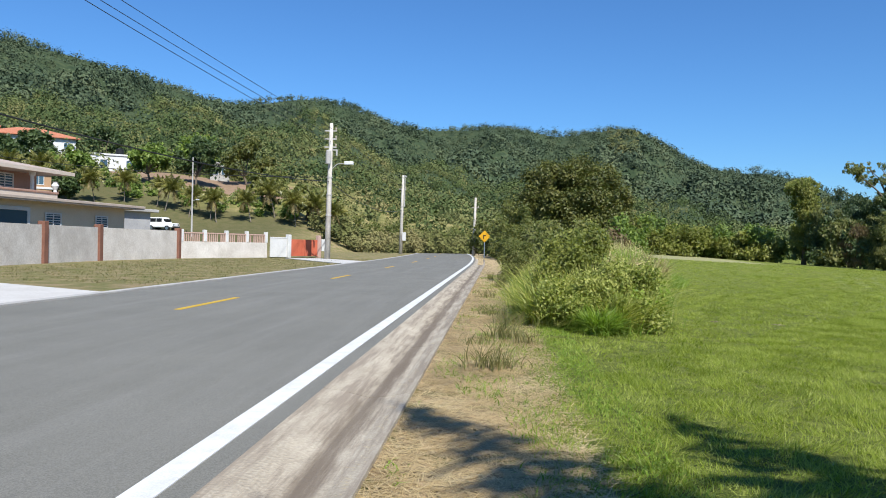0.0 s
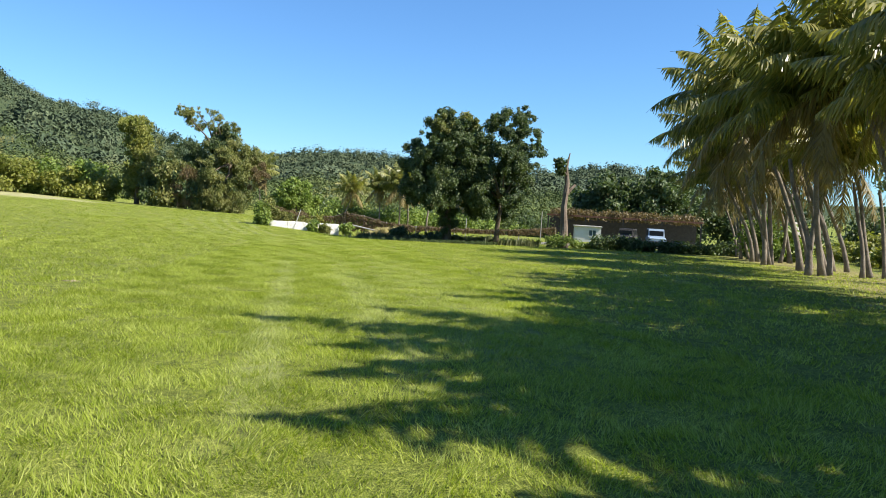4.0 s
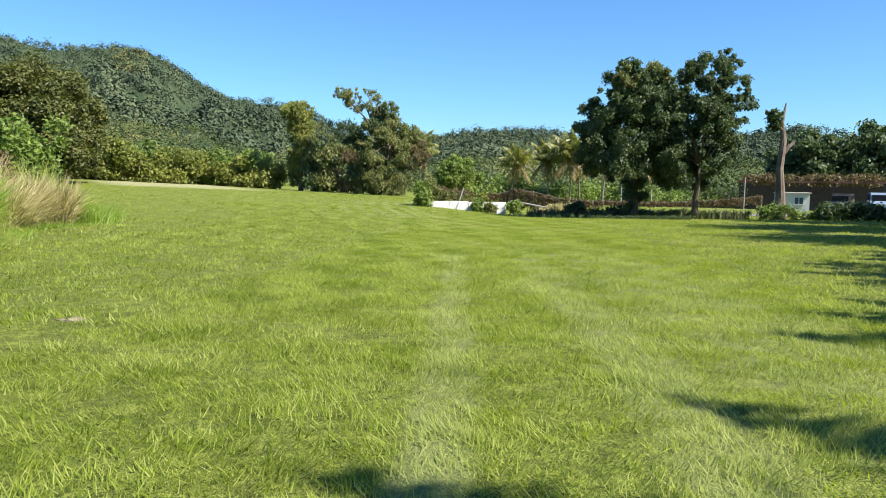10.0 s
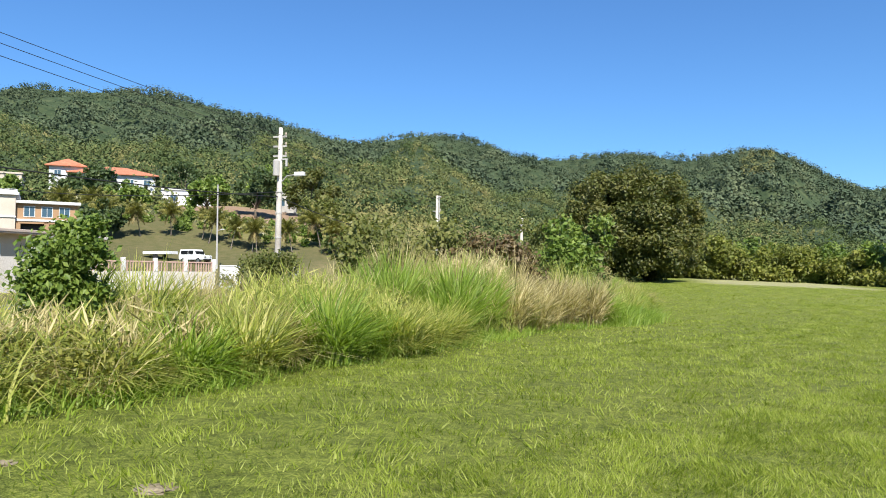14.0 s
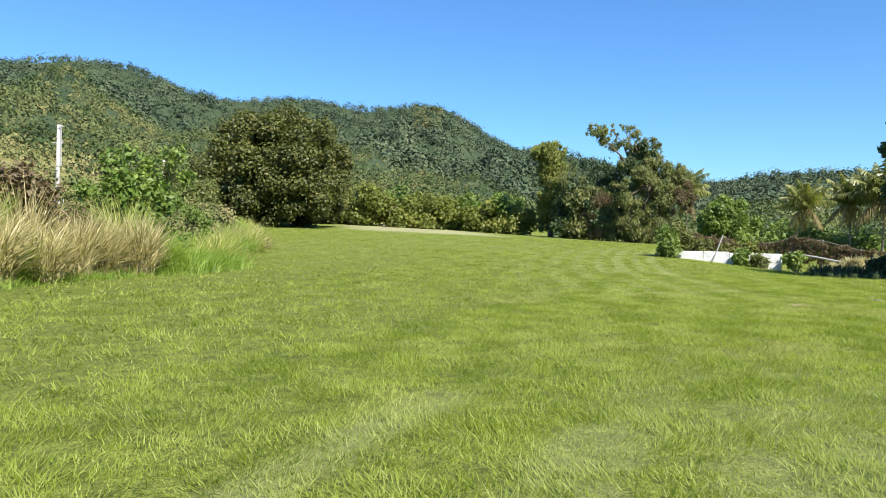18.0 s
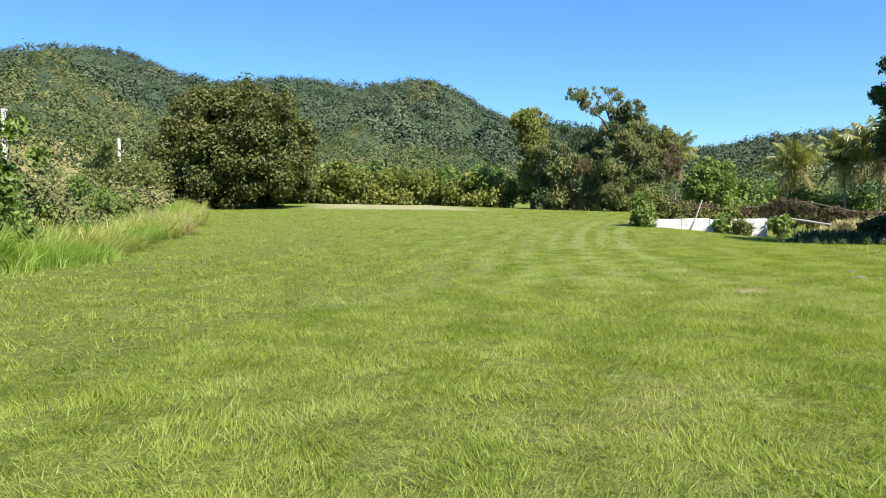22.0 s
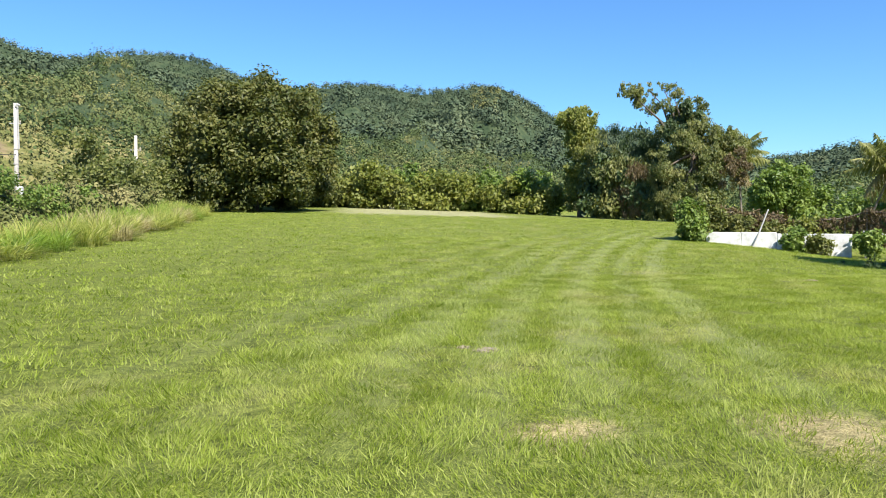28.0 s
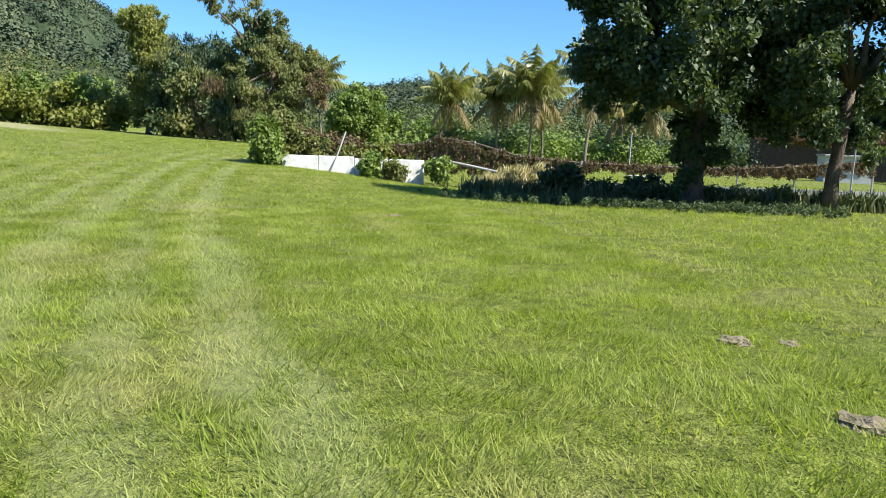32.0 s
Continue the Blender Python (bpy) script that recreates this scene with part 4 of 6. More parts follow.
for y in np.arange(12.3, 35.2, 0.92):
    west, east = np.interp(y, [p[1] for p in WEST], [p[0] for p in WEST]), np.interp(y, [p[1] for p in EAST], [p[0] for p in EAST])
    rows = 2 if y < 17 else 3
    for k in range(rows):
        x = east - 0.5 - 1.0 * k + 0.5 * (random.random() - 0.5)
        if x < west:
            continue
        yy, pick = y + 0.7 * (random.random() - 0.5), random.random()
        high = (0.8 if y < 19 else 1.15 if y < 26 else 1.65) * (0.8 + 0.45 * random.random()) * (0.85 if k == 0 else 1.0)
        dry = 0.03 if y < 20 else 0.2 if y < 27 else 0.6
        mat, words = (M_DRYREED, "bleached clump of dry arching grass beside the field") if pick < dry else (M_FRESH, "fresh green clump of tall grass beside the field") if pick > 0.78 else (M_REED, "yellow-green clump of arching grass beside the field")
        grass_clump(x, yy, 0.75 + 0.35 * random.random(), high, 950 if k == 0 else 650, mat, words)
tall_grass("fresh_tall_grass", "short fringe of grass along the tall grass", 9000, 60, 0.88, 1.06, 11.4, 36, 0.36, M_FRESH, 0.016, 1.2)
tall_grass("fresh_tall_grass", "fresh green reeds at the corner of the bushes", 5000, 200, 0.9, 1.08, 33.6, 37.5, 0.8, M_FRESH, 0.02, 0.8)
tall_grass("dry_tall_grass", "tall pale dry grass heads", 2600, 110, 0.35, 0.85, 24, 34, 1.6, M_DRYREED, 0.018, 0.7)
for y in np.arange(36.4, 73, 1.05):
    east = np.interp(y, [p[1] for p in EAST], [p[0] for p in EAST])
    for k in range(2):
        pick = random.random()
        grass_clump(east - 0.6 - 1.1 * k + 0.7 * (random.random() - 0.5), y + 0.8 * (random.random() - 0.5), 0.8 + 0.4 * random.random(), 0.75 + 0.4 * random.random() + 0.15 * k, 520, M_FRESH if pick > 0.72 else M_DRYREED if pick < 0.15 else M_REED, "rank yellow-green grass at the foot of the bushes")
thicket("verge_bush", "leafy green bush full of creepers beside the road", [(1.2, 12.6), (1.6, 14.6)], 1.5, 1.0, 34000, 0.036, M_YELLOWISH, 90, 0.24)
tall_grass("tall_grass", "long yellow grass standing out of the front bush", 5000, 120, 0.0, 1.0, 11.8, 16.5, 1.2, M_REED, 0.022, 0.9)
tall_grass("dry_tall_grass", "bleached grass leaning from the front bush", 1600, 120, 0.6, 0.95, 14.5, 18, 1.2, M_DRYREED, 0.022, 1.1)
thicket("creeper_mound", "mounds of yellow-green creeper among the tall grass", [(2.0, 13), (2.5, 16), (2.9, 20), (3.6, 25), (4.4, 31)], 0.95, 1.5, 30000, 0.04, M_YELLOWISH, 130, 0.26)
thicket("creeper_mound", "small-leaved yellow-green creeper over the front clumps", [(1.1, 11.8), (2.0, 11.7), (2.5, 12.8)], 0.95, 0.8, 22000, 0.03, M_CREEPER, 80, 0.2)
thicket("creeper_mound", "low green creeper at the foot of the front bush", [(1.3, 11.6), (2.2, 11.9), (2.6, 13.5)], 0.6, 0.7, 7000, 0.04, M_FRESH, 44, 0.2)
for x, y, r, h, mat in ((1.35, 11.8, 0.5, 0.65, M_FRESH), (1.9, 11.6, 0.5, 0.7, M_REED), (2.35, 12.2, 0.55, 0.75, M_REED), (1.7, 12.6, 0.8, 1.15, M_REED), (2.6, 13.2, 0.7, 0.85, M_FRESH), (1.0, 12.6, 0.6, 1.0, M_REED), (2.0, 13.6, 0.8, 1.25, M_REED), (1.6, 11.2, 0.5, 0.5, M_FRESH)):
    grass_clump(x, y, r, h, 1100, mat, "bright arching grass clump round the front bush")
GRASSY = (("green-gold mound of drooping grass", [(3.2, 20.5), (4.0, 25), (5.0, 30), (5.8, 33.6)], 1.15, 1.5, 26000, 0.018, M_REED, 190, 0.36), ("bleached mound of drooping dry grass", [(4.4, 27), (5.2, 30.5), (5.7, 33)], 1.7, 1.2, 15000, 0.018, M_DRYREED, 100, 0.36),
          ("knee-high mound of arching grass", [(1.9, 12.2), (2.4, 16), (3.0, 20.5)], 0.85, 0.9, 14000, 0.022, M_REED, 130, 0.28), ("dry grass hanging among the green", [(2.2, 13), (2.8, 18), (3.2, 21)], 1.1, 1.0, 6000, 0.022, M_DRYREED, 50, 0.26))
for words, line, high, deep, many, fine, mat, clumps, r in GRASSY:
    thicket("grass_mound", words, line, high, deep, many, fine, mat, clumps, r, 0.9, 14.0)
thicket("verge_bush", "small olive bush in the tall grass", [(1.95, 18.7), (2.1, 19.0)], 2.1, 0.5, 15000, 0.045, M_BUSH, 44, 0.22)
thicket("verge_bush", "leafy bush by the road", [(0.5, 25.2), (0.9, 26.2)], 1.6, 0.8, 14000, 0.04, M_VINE, 44, 0.24)
thicket("verge_bush", "green bushes behind the dry grass", [(2.4, 28), (4.0, 33), (5.4, 36)], 2.5, 2.0, 30000, 0.08, M_VINE, 110, 0.42)
thicket("verge_bush", "broad-leaved shrub at the corner of the tall grass", [(5.8, 35.6), (7.1, 37.0)], 3.1, 1.3, 12000, 0.105, M_BUSH, 56, 0.45)
thicket("verge_bush", "brown withered bush in the dry grass", [(4.2, 29.5), (5.6, 33.8)], 2.5, 1.2, 9000, 0.08, M_REDVINE, 50, 0.34)
thicket("verge_bush", "scrubby bushes between road and field", [(3.5, 40), (5.5, 50), (3.5, 68)], 2.3, 4.0, 34000, 0.1, M_SCRUB, 190, 0.45)
thicket("verge_bush", "green leafy bushes among the dry scrub", [(4.5, 38.5), (5.8, 44), (4.8, 56)], 2.3, 2.4, 14000, 0.08, M_BUSH, 44, 0.4)
thicket("verge_bush", "dark green bushes by the road bend", [(3, 62), (1.5, 72), (1.5, 84)], 4.4, 3.5, 30000, 0.14, M_VINE, 140, 0.7)

# ---- low wall, poles ----
def pole(x, y, h, label, lamp=0, gear=0):
    z = z_at(x, y)
    t = thing("utility_pole", pose(x, y, z), label, "utility pole", "utility poles along the road")
    part("shaft", tube([(0, 0, -0.3), (0.05, 0, h * 0.5), (0.12, 0, h)], [0.22, 0.175, 0.12], 10), M_POLE, t, smooth=True)
    if lamp:
        part("lamp_arm", tube([(0.1, 0, h * 0.655), (0.6, -0.1, h * 0.70), (1.2, -0.2, h * 0.705)], [0.04, 0.035, 0.03], 6), M_CONCRETE, t)
        part("lamp_head", boxes((1.15, -0.32, h * 0.695, 1.8, -0.1, h * 0.72), bevel=0.03), M_WHITE, t, "pale street lamp head")
    if gear > 2:
        part("transformer", tube([(0.02, -0.34, h * 0.7), (0.02, -0.34, h * 0.79), (0.02, -0.34, h * 0.8)], [0.2, 0.2, 0.12], 12), M_CONCRETE, t, "grey transformer can")
        part("bracket", boxes((-0.04, -0.2, h * 0.72, 0.08, -0.05, h * 0.73)), M_CONCRETE, t)
        part("fuse_arm", boxes((0.1, -0.1, h * 0.8, 0.62, -0.04, h * 0.808)), M_CONCRETE, t)
        part("fuse", boxes((0.5, -0.12, h * 0.76, 0.6, -0.02, h * 0.8)), M_CONCRETE, t)
    for k in range(gear):
        part("insulator", tube([(0.46, 0, h * (0.83 + 0.06 * k)), (0.46, 0, h * (0.83 + 0.06 * k) + 0.1), (0.46, 0, h * (0.83 + 0.06 * k) + 0.2)], [0.04, 0.075, 0.03], 8), M_GUTTER, t, "brown ceramic insulator")
    for q in (0.32, 0.47, 0.6):
        part("band", tube([(0.05 * q * 2, 0, h * q), (0.05 * q * 2, 0, h * q + 0.07)], [0.215, 0.212], 10), M_CONCRETE, t, "steel band round the pole")
    for k in range(gear):
        part("insulator_arm", boxes((-0.35, -0.05, h * (0.82 + 0.06 * k), 0.5, 0.05, h * (0.83 + 0.06 * k))), M_CONCRETE, t)
    return t


pole(-12.05, 51.5, 9.75, "tall weathered concrete utility pole with a street lamp", 1, 3)
pole(-11.2, 85.3, 9.3, "weathered concrete utility pole with service boxes", 0, 1)
pole(-2.7, 88, 7.0, "slim concrete utility pole at the road bend", 0, 1)
M_GARDENWALL = worn("garden_wall_render", (0.62, 0.55, 0.48), (0.92, 0.85, 0.77), 0.9, 0.9, 14.0, 0.4, 0.008)
wall = thing("garden_wall", pose(0, 0, 0), "rendered concrete garden wall with brown posts", "wall", kind="structure")
WALL = [(-19.4, 21.0), (-20.4, 31.5), (-20.9, 37.0), (-20.2, 45.0), (-16.8, 52.4)]
for k, ((xa, ya), (xb, yb)) in enumerate(zip(WALL, WALL[1:])):
    a, d = math.degrees(math.atan2(yb - ya, xb - xa)), math.hypot(xb - xa, yb - ya)
    p = part("panel", boxes((0, -0.08, -0.2, d, 0.08, 1.75 if k < 3 else 1.1)), M_GARDENWALL, wall)
    p.matrix_basis = pose(xa, ya, 0, 0, 0, a)
low = thing("low_wall", pose(0, 0, 0), "low peeling white wall overgrown from behind", "wall", kind="structure")
WALL_L, WALL_R = (31.3, 51.75, -0.33), (36.1, 49.5, -0.42)
for k in range(4):
    (xa, ya, za), (xb, yb, zb) = [tuple(a + (b - a) * u for a, b in zip(WALL_L, WALL_R)) for u in (k / 4, k / 4 + 0.248)]
    a, d = math.degrees(math.atan2(yb - ya, xb - xa)), math.hypot(xb - xa, yb - ya)
    z = z_at(xb, yb)
    p = part("panel", boxes((0, -0.09, -0.5, d, 0.09, za + 0.03 * (k % 2) - z), bevel=0.02), M_WHITEWASH, low)
    p.matrix_basis = pose(xa, ya, z, 0, 0, a)

# ---- lawn blades near the walk ----
def ripple(x, y, size, seed, n=9):
    """Smooth swells over the plan, about -1 to 1."""
    g = np.random.default_rng(seed)
    out = np.zeros(len(x))
    for a, k, p in zip(g.random(n) * 6.283, 6.283 / size * (0.55 + 0.9 * g.random(n)), g.random(n) * 6.283):
        out += np.sin(k * (x * np.cos(a) + y * np.sin(a)) + p)
    return out / n**0.5


def lawn(name, n, y0, y1, inner, outer, until, h, w, label, per=11, tuft_r=0.05):
    """Pointed blades in tufts that lean together, as mown grass lies."""
    line = np.array(LINE)
    m = n // per
    ty = y0 + (y1 - y0) * RNG.random(m)
    tx = np.interp(ty, line[:, 1], line[:, 0]) + outer * (2 * RNG.random(m) - 1)
    off = np.abs(tx - np.interp(ty, line[:, 1], line[:, 0])) + 0.5 * RNG.normal(size=m)
    keep = (ripple(tx, ty, 0.7, 4) > -1.3 + 0.5 * RNG.random(m)) & (tx > 0.15 + 0.8 * RNG.random(m)) & ((off > inner) | (ty > until)) & (off < outer)
    for bx, by, br in BARE:
        keep &= np.hypot(tx - bx, (ty - by) * 1.6) > br * (0.1 + 0.9 * RNG.random(m))
    tx, ty = tx[keep], ty[keep]
    m = len(tx)
    lie = np.arctan2(ripple(tx, ty, 1.1, 1), ripple(tx, ty, 1.1, 2)) + 0.9 * RNG.normal(size=m)
    tall = h * np.clip(1 + 0.3 * ripple(tx, ty, 1.1, 3) + 0.2 * RNG.normal(size=m), 0.45, 1.8)
    k = np.repeat(np.arange(m), per)
    c = len(k)
    x, y = tx[k] + tuft_r * RNG.normal(size=c), ty[k] + tuft_r * RNG.normal(size=c)
    turn = lie[k] + 0.75 * RNG.normal(size=c)
    hh = tall[k] * (0.55 + 0.75 * RNG.random(c))
    reach = hh * (0.2 + 1.5 * RNG.random(c))
    d = np.stack([np.cos(turn), np.sin(turn)], 1)
    wide = w * (0.6 + 0.8 * RNG.random(c)) / 2
    twist = turn + 1.571 + 0.8 * RNG.normal(size=c)
    s = np.stack([np.cos(twist) * wide, np.sin(twist) * wide], 1)
    z = land(x, y) - 0.006
    v = np.empty((c, 3, 3))
    v[:, 0, 0], v[:, 0, 1], v[:, 0, 2] = x - s[:, 0], y - s[:, 1], z
    v[:, 1, 0], v[:, 1, 1], v[:, 1, 2] = x + s[:, 0], y + s[:, 1], z
    v[:, 2, 0], v[:, 2, 1], v[:, 2, 2] = x + d[:, 0] * reach, y + d[:, 1] * reach, z + hh
    me = mesh_of(name, v.reshape(-1, 3), np.arange(3 * c).reshape(-1, 3), M_BLADE)
    return tagged(new(name, me), label, "grass", kind="stuff")


LINE = [(2, 0), (6, 9), (11, 16), (17, 24), (22, 31), (26, 40), (28, 50), (28, 80)]
lawn("lawn_grass", 900000, 1.2, 38, 0.0, 4.2, 0.0, 0.044, 0.0072, "fine green lawn grass blades", 12)
lawn("lawn_grass", 460000, 2, 52, 3.8, 11.5, 37.0, 0.055, 0.012, "tufted green lawn grass across the field", 9, 0.07)
lawn("lawn_grass", 260000, 5, 80, 11.0, 28.0, 50.0, 0.055, 0.03, "mown grass of the far field", 7, 0.15)

# ---- things beside the road ----
M_BROWNPOST = worn("brown_post_paint", (0.20, 0.09, 0.06), (0.32, 0.15, 0.1), 2.0)
M_GREYRENDER = worn("grey_render", (0.38, 0.38, 0.39), (0.55, 0.54, 0.53), 0.7, 0.9, 20.0, 0.3, 0.008)
M_PINK = worn("pink_baluster_paint", (0.55, 0.36, 0.30), (0.66, 0.46, 0.38), 2.0)
M_REDGATE = worn("orange_red_gate_paint", (0.58, 0.12, 0.06), (0.72, 0.2, 0.11), 2.0, 0.5)
M_BEIGE = worn("beige_wall_paint", (0.76, 0.6, 0.42), (0.9, 0.73, 0.52), 0.6)
M_CREAM = worn("cream_wall_paint", (0.66, 0.55, 0.44), (0.76, 0.66, 0.55), 0.6)
M_TAN = worn("tan_brown_wall_paint", (0.42, 0.25, 0.13), (0.52, 0.33, 0.19), 0.6)
M_MAUVE = worn("brown_upper_wall_paint", (0.4, 0.23, 0.17), (0.5, 0.31, 0.23), 0.6)
M_ROOF = worn("red_roof_tiles", (0.50, 0.17, 0.09), (0.66, 0.28, 0.16), 1.2, 0.85, 6.0, 0.6, 0.05)
M_GREYROOF = worn("grey_roof", (0.46, 0.37, 0.3), (0.64, 0.53, 0.44), 0.8)
M_GLASS = material("window_glass", (0.05, 0.09, 0.12), 0.12, 0.6)
M_CARGLASS = material("tinted_car_glass", (0.012, 0.014, 0.016), 0.35, 0.2)
M_DARKMETAL = worn("dark_metal", (0.03, 0.03, 0.03), (0.07, 0.065, 0.06), 3.0, 0.6)
M_RUBBER = material("rubber", (0.02, 0.02, 0.02), 0.8)
M_CARWHITE = material("white_car_paint", (0.75, 0.75, 0.74), 0.25, 0.5)
M_CARBLUE = material("pale_blue_car_paint", (0.28, 0.36, 0.45), 0.25, 0.5)
M_CHROME = material("bright_metal", (0.6, 0.6, 0.6), 0.3, 0.5, 1.0)
M_SIGN = worn("yellow_sign_paint", (0.75, 0.38, 0.01), (0.85, 0.46, 0.02), 3.0, 0.45)
M_BLACK = material("black_paint", (0.015, 0.015, 0.015), 0.5)
M_DIRT = worn("dug_soil", (0.22, 0.18, 0.11), (0.44, 0.37, 0.25), 6.0, 0.95, 50.0, 0.8, 0.03)
M_STRAWBLADE = leafy("cut_straw", (0.42, 0.3, 0.14), (0.74, 0.56, 0.29), (1.0, 0.84, 0.52), 1.2, 0.2)
M_SNAKE = leafy("snake_plant", (0.05, 0.07, 0.025), (0.12, 0.15, 0.05), (0.3, 0.29, 0.13), 0.8, 0.1)
M_WIRE = material("wire", (0.02, 0.02, 0.02), 0.6)

# the garden wall's posts, its pierced stretch and the gate
WALL_POSTS = [(-20.4, 31.5), (-20.9, 37.0), (-20.2, 45.0)]
for x, y in WALL_POSTS:
    p = part("post", boxes((-0.17, -0.17, -0.2, 0.17, 0.17, 1.92), bevel=0.02), M_BROWNPOST, wall, "dark brown painted post")
    p.matrix_basis = pose(x + 0.05, y - 0.05, 0)
fence = thing("pierced_fence", pose(-20.2, 45.0, 0, 0, 0, math.degrees(math.atan2(7.4, 3.4))), "low rendered wall topped by pink balusters between white posts", "fence")
LONG = math.hypot(3.4, 7.4)
part("top_rail", boxes((0.2, -0.05, 1.62, LONG, 0.05, 1.7)), M_PINK, fence)
for k in range(5):
    part("post", boxes((0.2 + k * LONG / 4.2, -0.11, 1.1, 0.42 + k * LONG / 4.2, 0.11, 1.88), bevel=0.015), M_WHITE, fence, "white fence post")
rod = boxes((-0.03, -0.03, 1.1, 0.03, 0.03, 1.63))
rod.verts.index_update()
bal = mesh_of("baluster", [v.co[:] for v in rod.verts], [[v.index for v in f.verts] for f in rod.faces], M_PINK)
rod.free()
for k in range(44):
    if k % 9 < 8:
        piece("baluster", bal, fence, m=pose(0.55 + k * 0.175, 0, 0))
gate = thing("entrance_gate", pose(-15.6, 54.6, 0, 0, 0, 62), "solid orange-red metal gate between pale pillars", "gate")
part("leaf", boxes((0, -0.03, 0.12, 1.5, 0.03, 1.4), (1.56, -0.03, 0.12, 3.0, 0.03, 1.4)), M_REDGATE, gate)
for k, x in enumerate((-0.25, 3.1)):
    part("pillar", boxes((x - 0.16, -0.16, -0.1, x + 0.16, 0.16, 1.75), bevel=0.02), M_WHITE if k == 0 else M_PINK, gate)
part("meter_box", boxes((3.35, -0.2, 0.5, 3.75, 0.12, 1.45), bevel=0.02), M_WHITE, gate, "white meter box")

side = thing("gate_panel", pose(-16.65, 52.7, 0, 0, 0, 62), "solid white panel between the fence and the gate", "gate")
part("panel", boxes((0.05, -0.04, 0.05, 1.75, 0.04, 1.45), bevel=0.01), M_WHITE, side)
part("rail", boxes((0.05, -0.06, 1.45, 1.75, 0.06, 1.53), bevel=0.01), M_WHITE, side)

# wires between the poles
def wire(name, a, b, sag, r, label):
    a, b = Vector(a), Vector(b)
    pts = [a.lerp(b, u) + Vector((0, 0, -4 * sag * u * (1 - u))) for u in np.linspace(0, 1, 17)]
    tagged(part(name, tube(pts, [r] * 17, 5), M_WIRE), label, "cable", "overhead cables")


for k, (x, z) in enumerate(((-11.6, 9.2), (-12.2, 9.0), (-11.9, 8.4))):
    wire("power_line", (x - 2.3 + 0.5 * k, -12, z + 1.0), (x, 51.5, z), 0.5, 0.013, "thin overhead power line along the road")
    wire("power_line", (x, 51.5, z), (x + 0.8, 85.3, z - 0.3), 0.5, 0.013, "thin overhead power line along the road")
wire("telephone_cable", (-15.6, -8, 6.2), (-12.0, 51.5, 5.6), 1.3, 0.028, "thick black telephone cable along the road")
wire("telephone_cable", (-12.0, 51.5, 5.6), (-11.1, 85.3, 5.2), 0.9, 0.028, "thick black telephone cable along the road")
wire("telephone_cable", (-12.0, 51.5, 5.9), (-53.0, 66.0, 9.5), 0.7, 0.025, "black service cable crossing to the houses")
conduit = thing("pole_conduit", pose(-10.85, 85.2, 0), "grey conduit with a hooded head on the pole", "conduit")
part("pipe", tube([(0, 0, 5.6), (0, 0, 9.0)], [0.06, 0.06], 7), M_CONCRETE, conduit)
part("hood", tube([(-0.1, 0, 9.0), (0.0, 0, 9.2), (0.2, 0, 9.1)], [0.1, 0.12, 0.08], 8), M_CONCRETE, conduit)
tagged(part("service_box", boxes((-11.0, 84.9, 1.6, -10.6, 85.2, 2.6), bevel=0.02), M_WHITE), "white service box strapped to the pole", "box")


# curve sign
sign = thing("road_sign", pose(-1.15, 72, 0, 0, 0, -3), "yellow diamond road sign with a bent black arrow", "road sign")
part("post", boxes((-0.04, -0.03, -0.1, 0.04, 0.03, 2.2)), M_CHROME, sign, "thin metal post")
plate = part("plate", boxes((-0.42, -0.015, -0.42, 0.42, 0.015, 0.42), bevel=0.01), M_SIGN, sign)
plate.matrix_basis = pose(0, -0.05, 2.15, 0, 45, 0)
arrow = part("arrow", boxes((-0.12, -0.09, 1.9, -0.04, -0.075, 2.25), (-0.12, -0.09, 2.2, 0.14, -0.075, 2.28)), M_BLACK, sign, "black curve arrow")


# ---- houses ----
def window(house, x, z, w, h, y, louvres=0):
    win = part("window", boxes((x - w / 2 - 0.08, y - 0.06, z - 0.08, x + w / 2 + 0.08, y - 0.01, z), (x - w / 2 - 0.08, y - 0.06, z + h, x + w / 2 + 0.08, y - 0.01, z + h + 0.08),
                               (x - w / 2 - 0.08, y - 0.06, z, x - w / 2, y - 0.01, z + h), (x + w / 2, y - 0.06, z, x + w / 2 + 0.08, y - 0.01, z + h)), M_WHITE, house, "white window frame")
    part("pane", boxes((x - w / 2, y - 0.03, z, x + w / 2, y - 0.015, z + h)), M_GLASS, win)
    for k in range(louvres):
        part("slat", boxes((x - w / 2, y - 0.055, z + (k + 0.3) * h / louvres, x + w / 2, y - 0.03, z + (k + 0.62) * h / louvres)), M_WHITE, win)
    part("mullion", boxes((x - 0.03, y - 0.058, z, x + 0.03, y - 0.012, z + h)), M_WHITE, win)


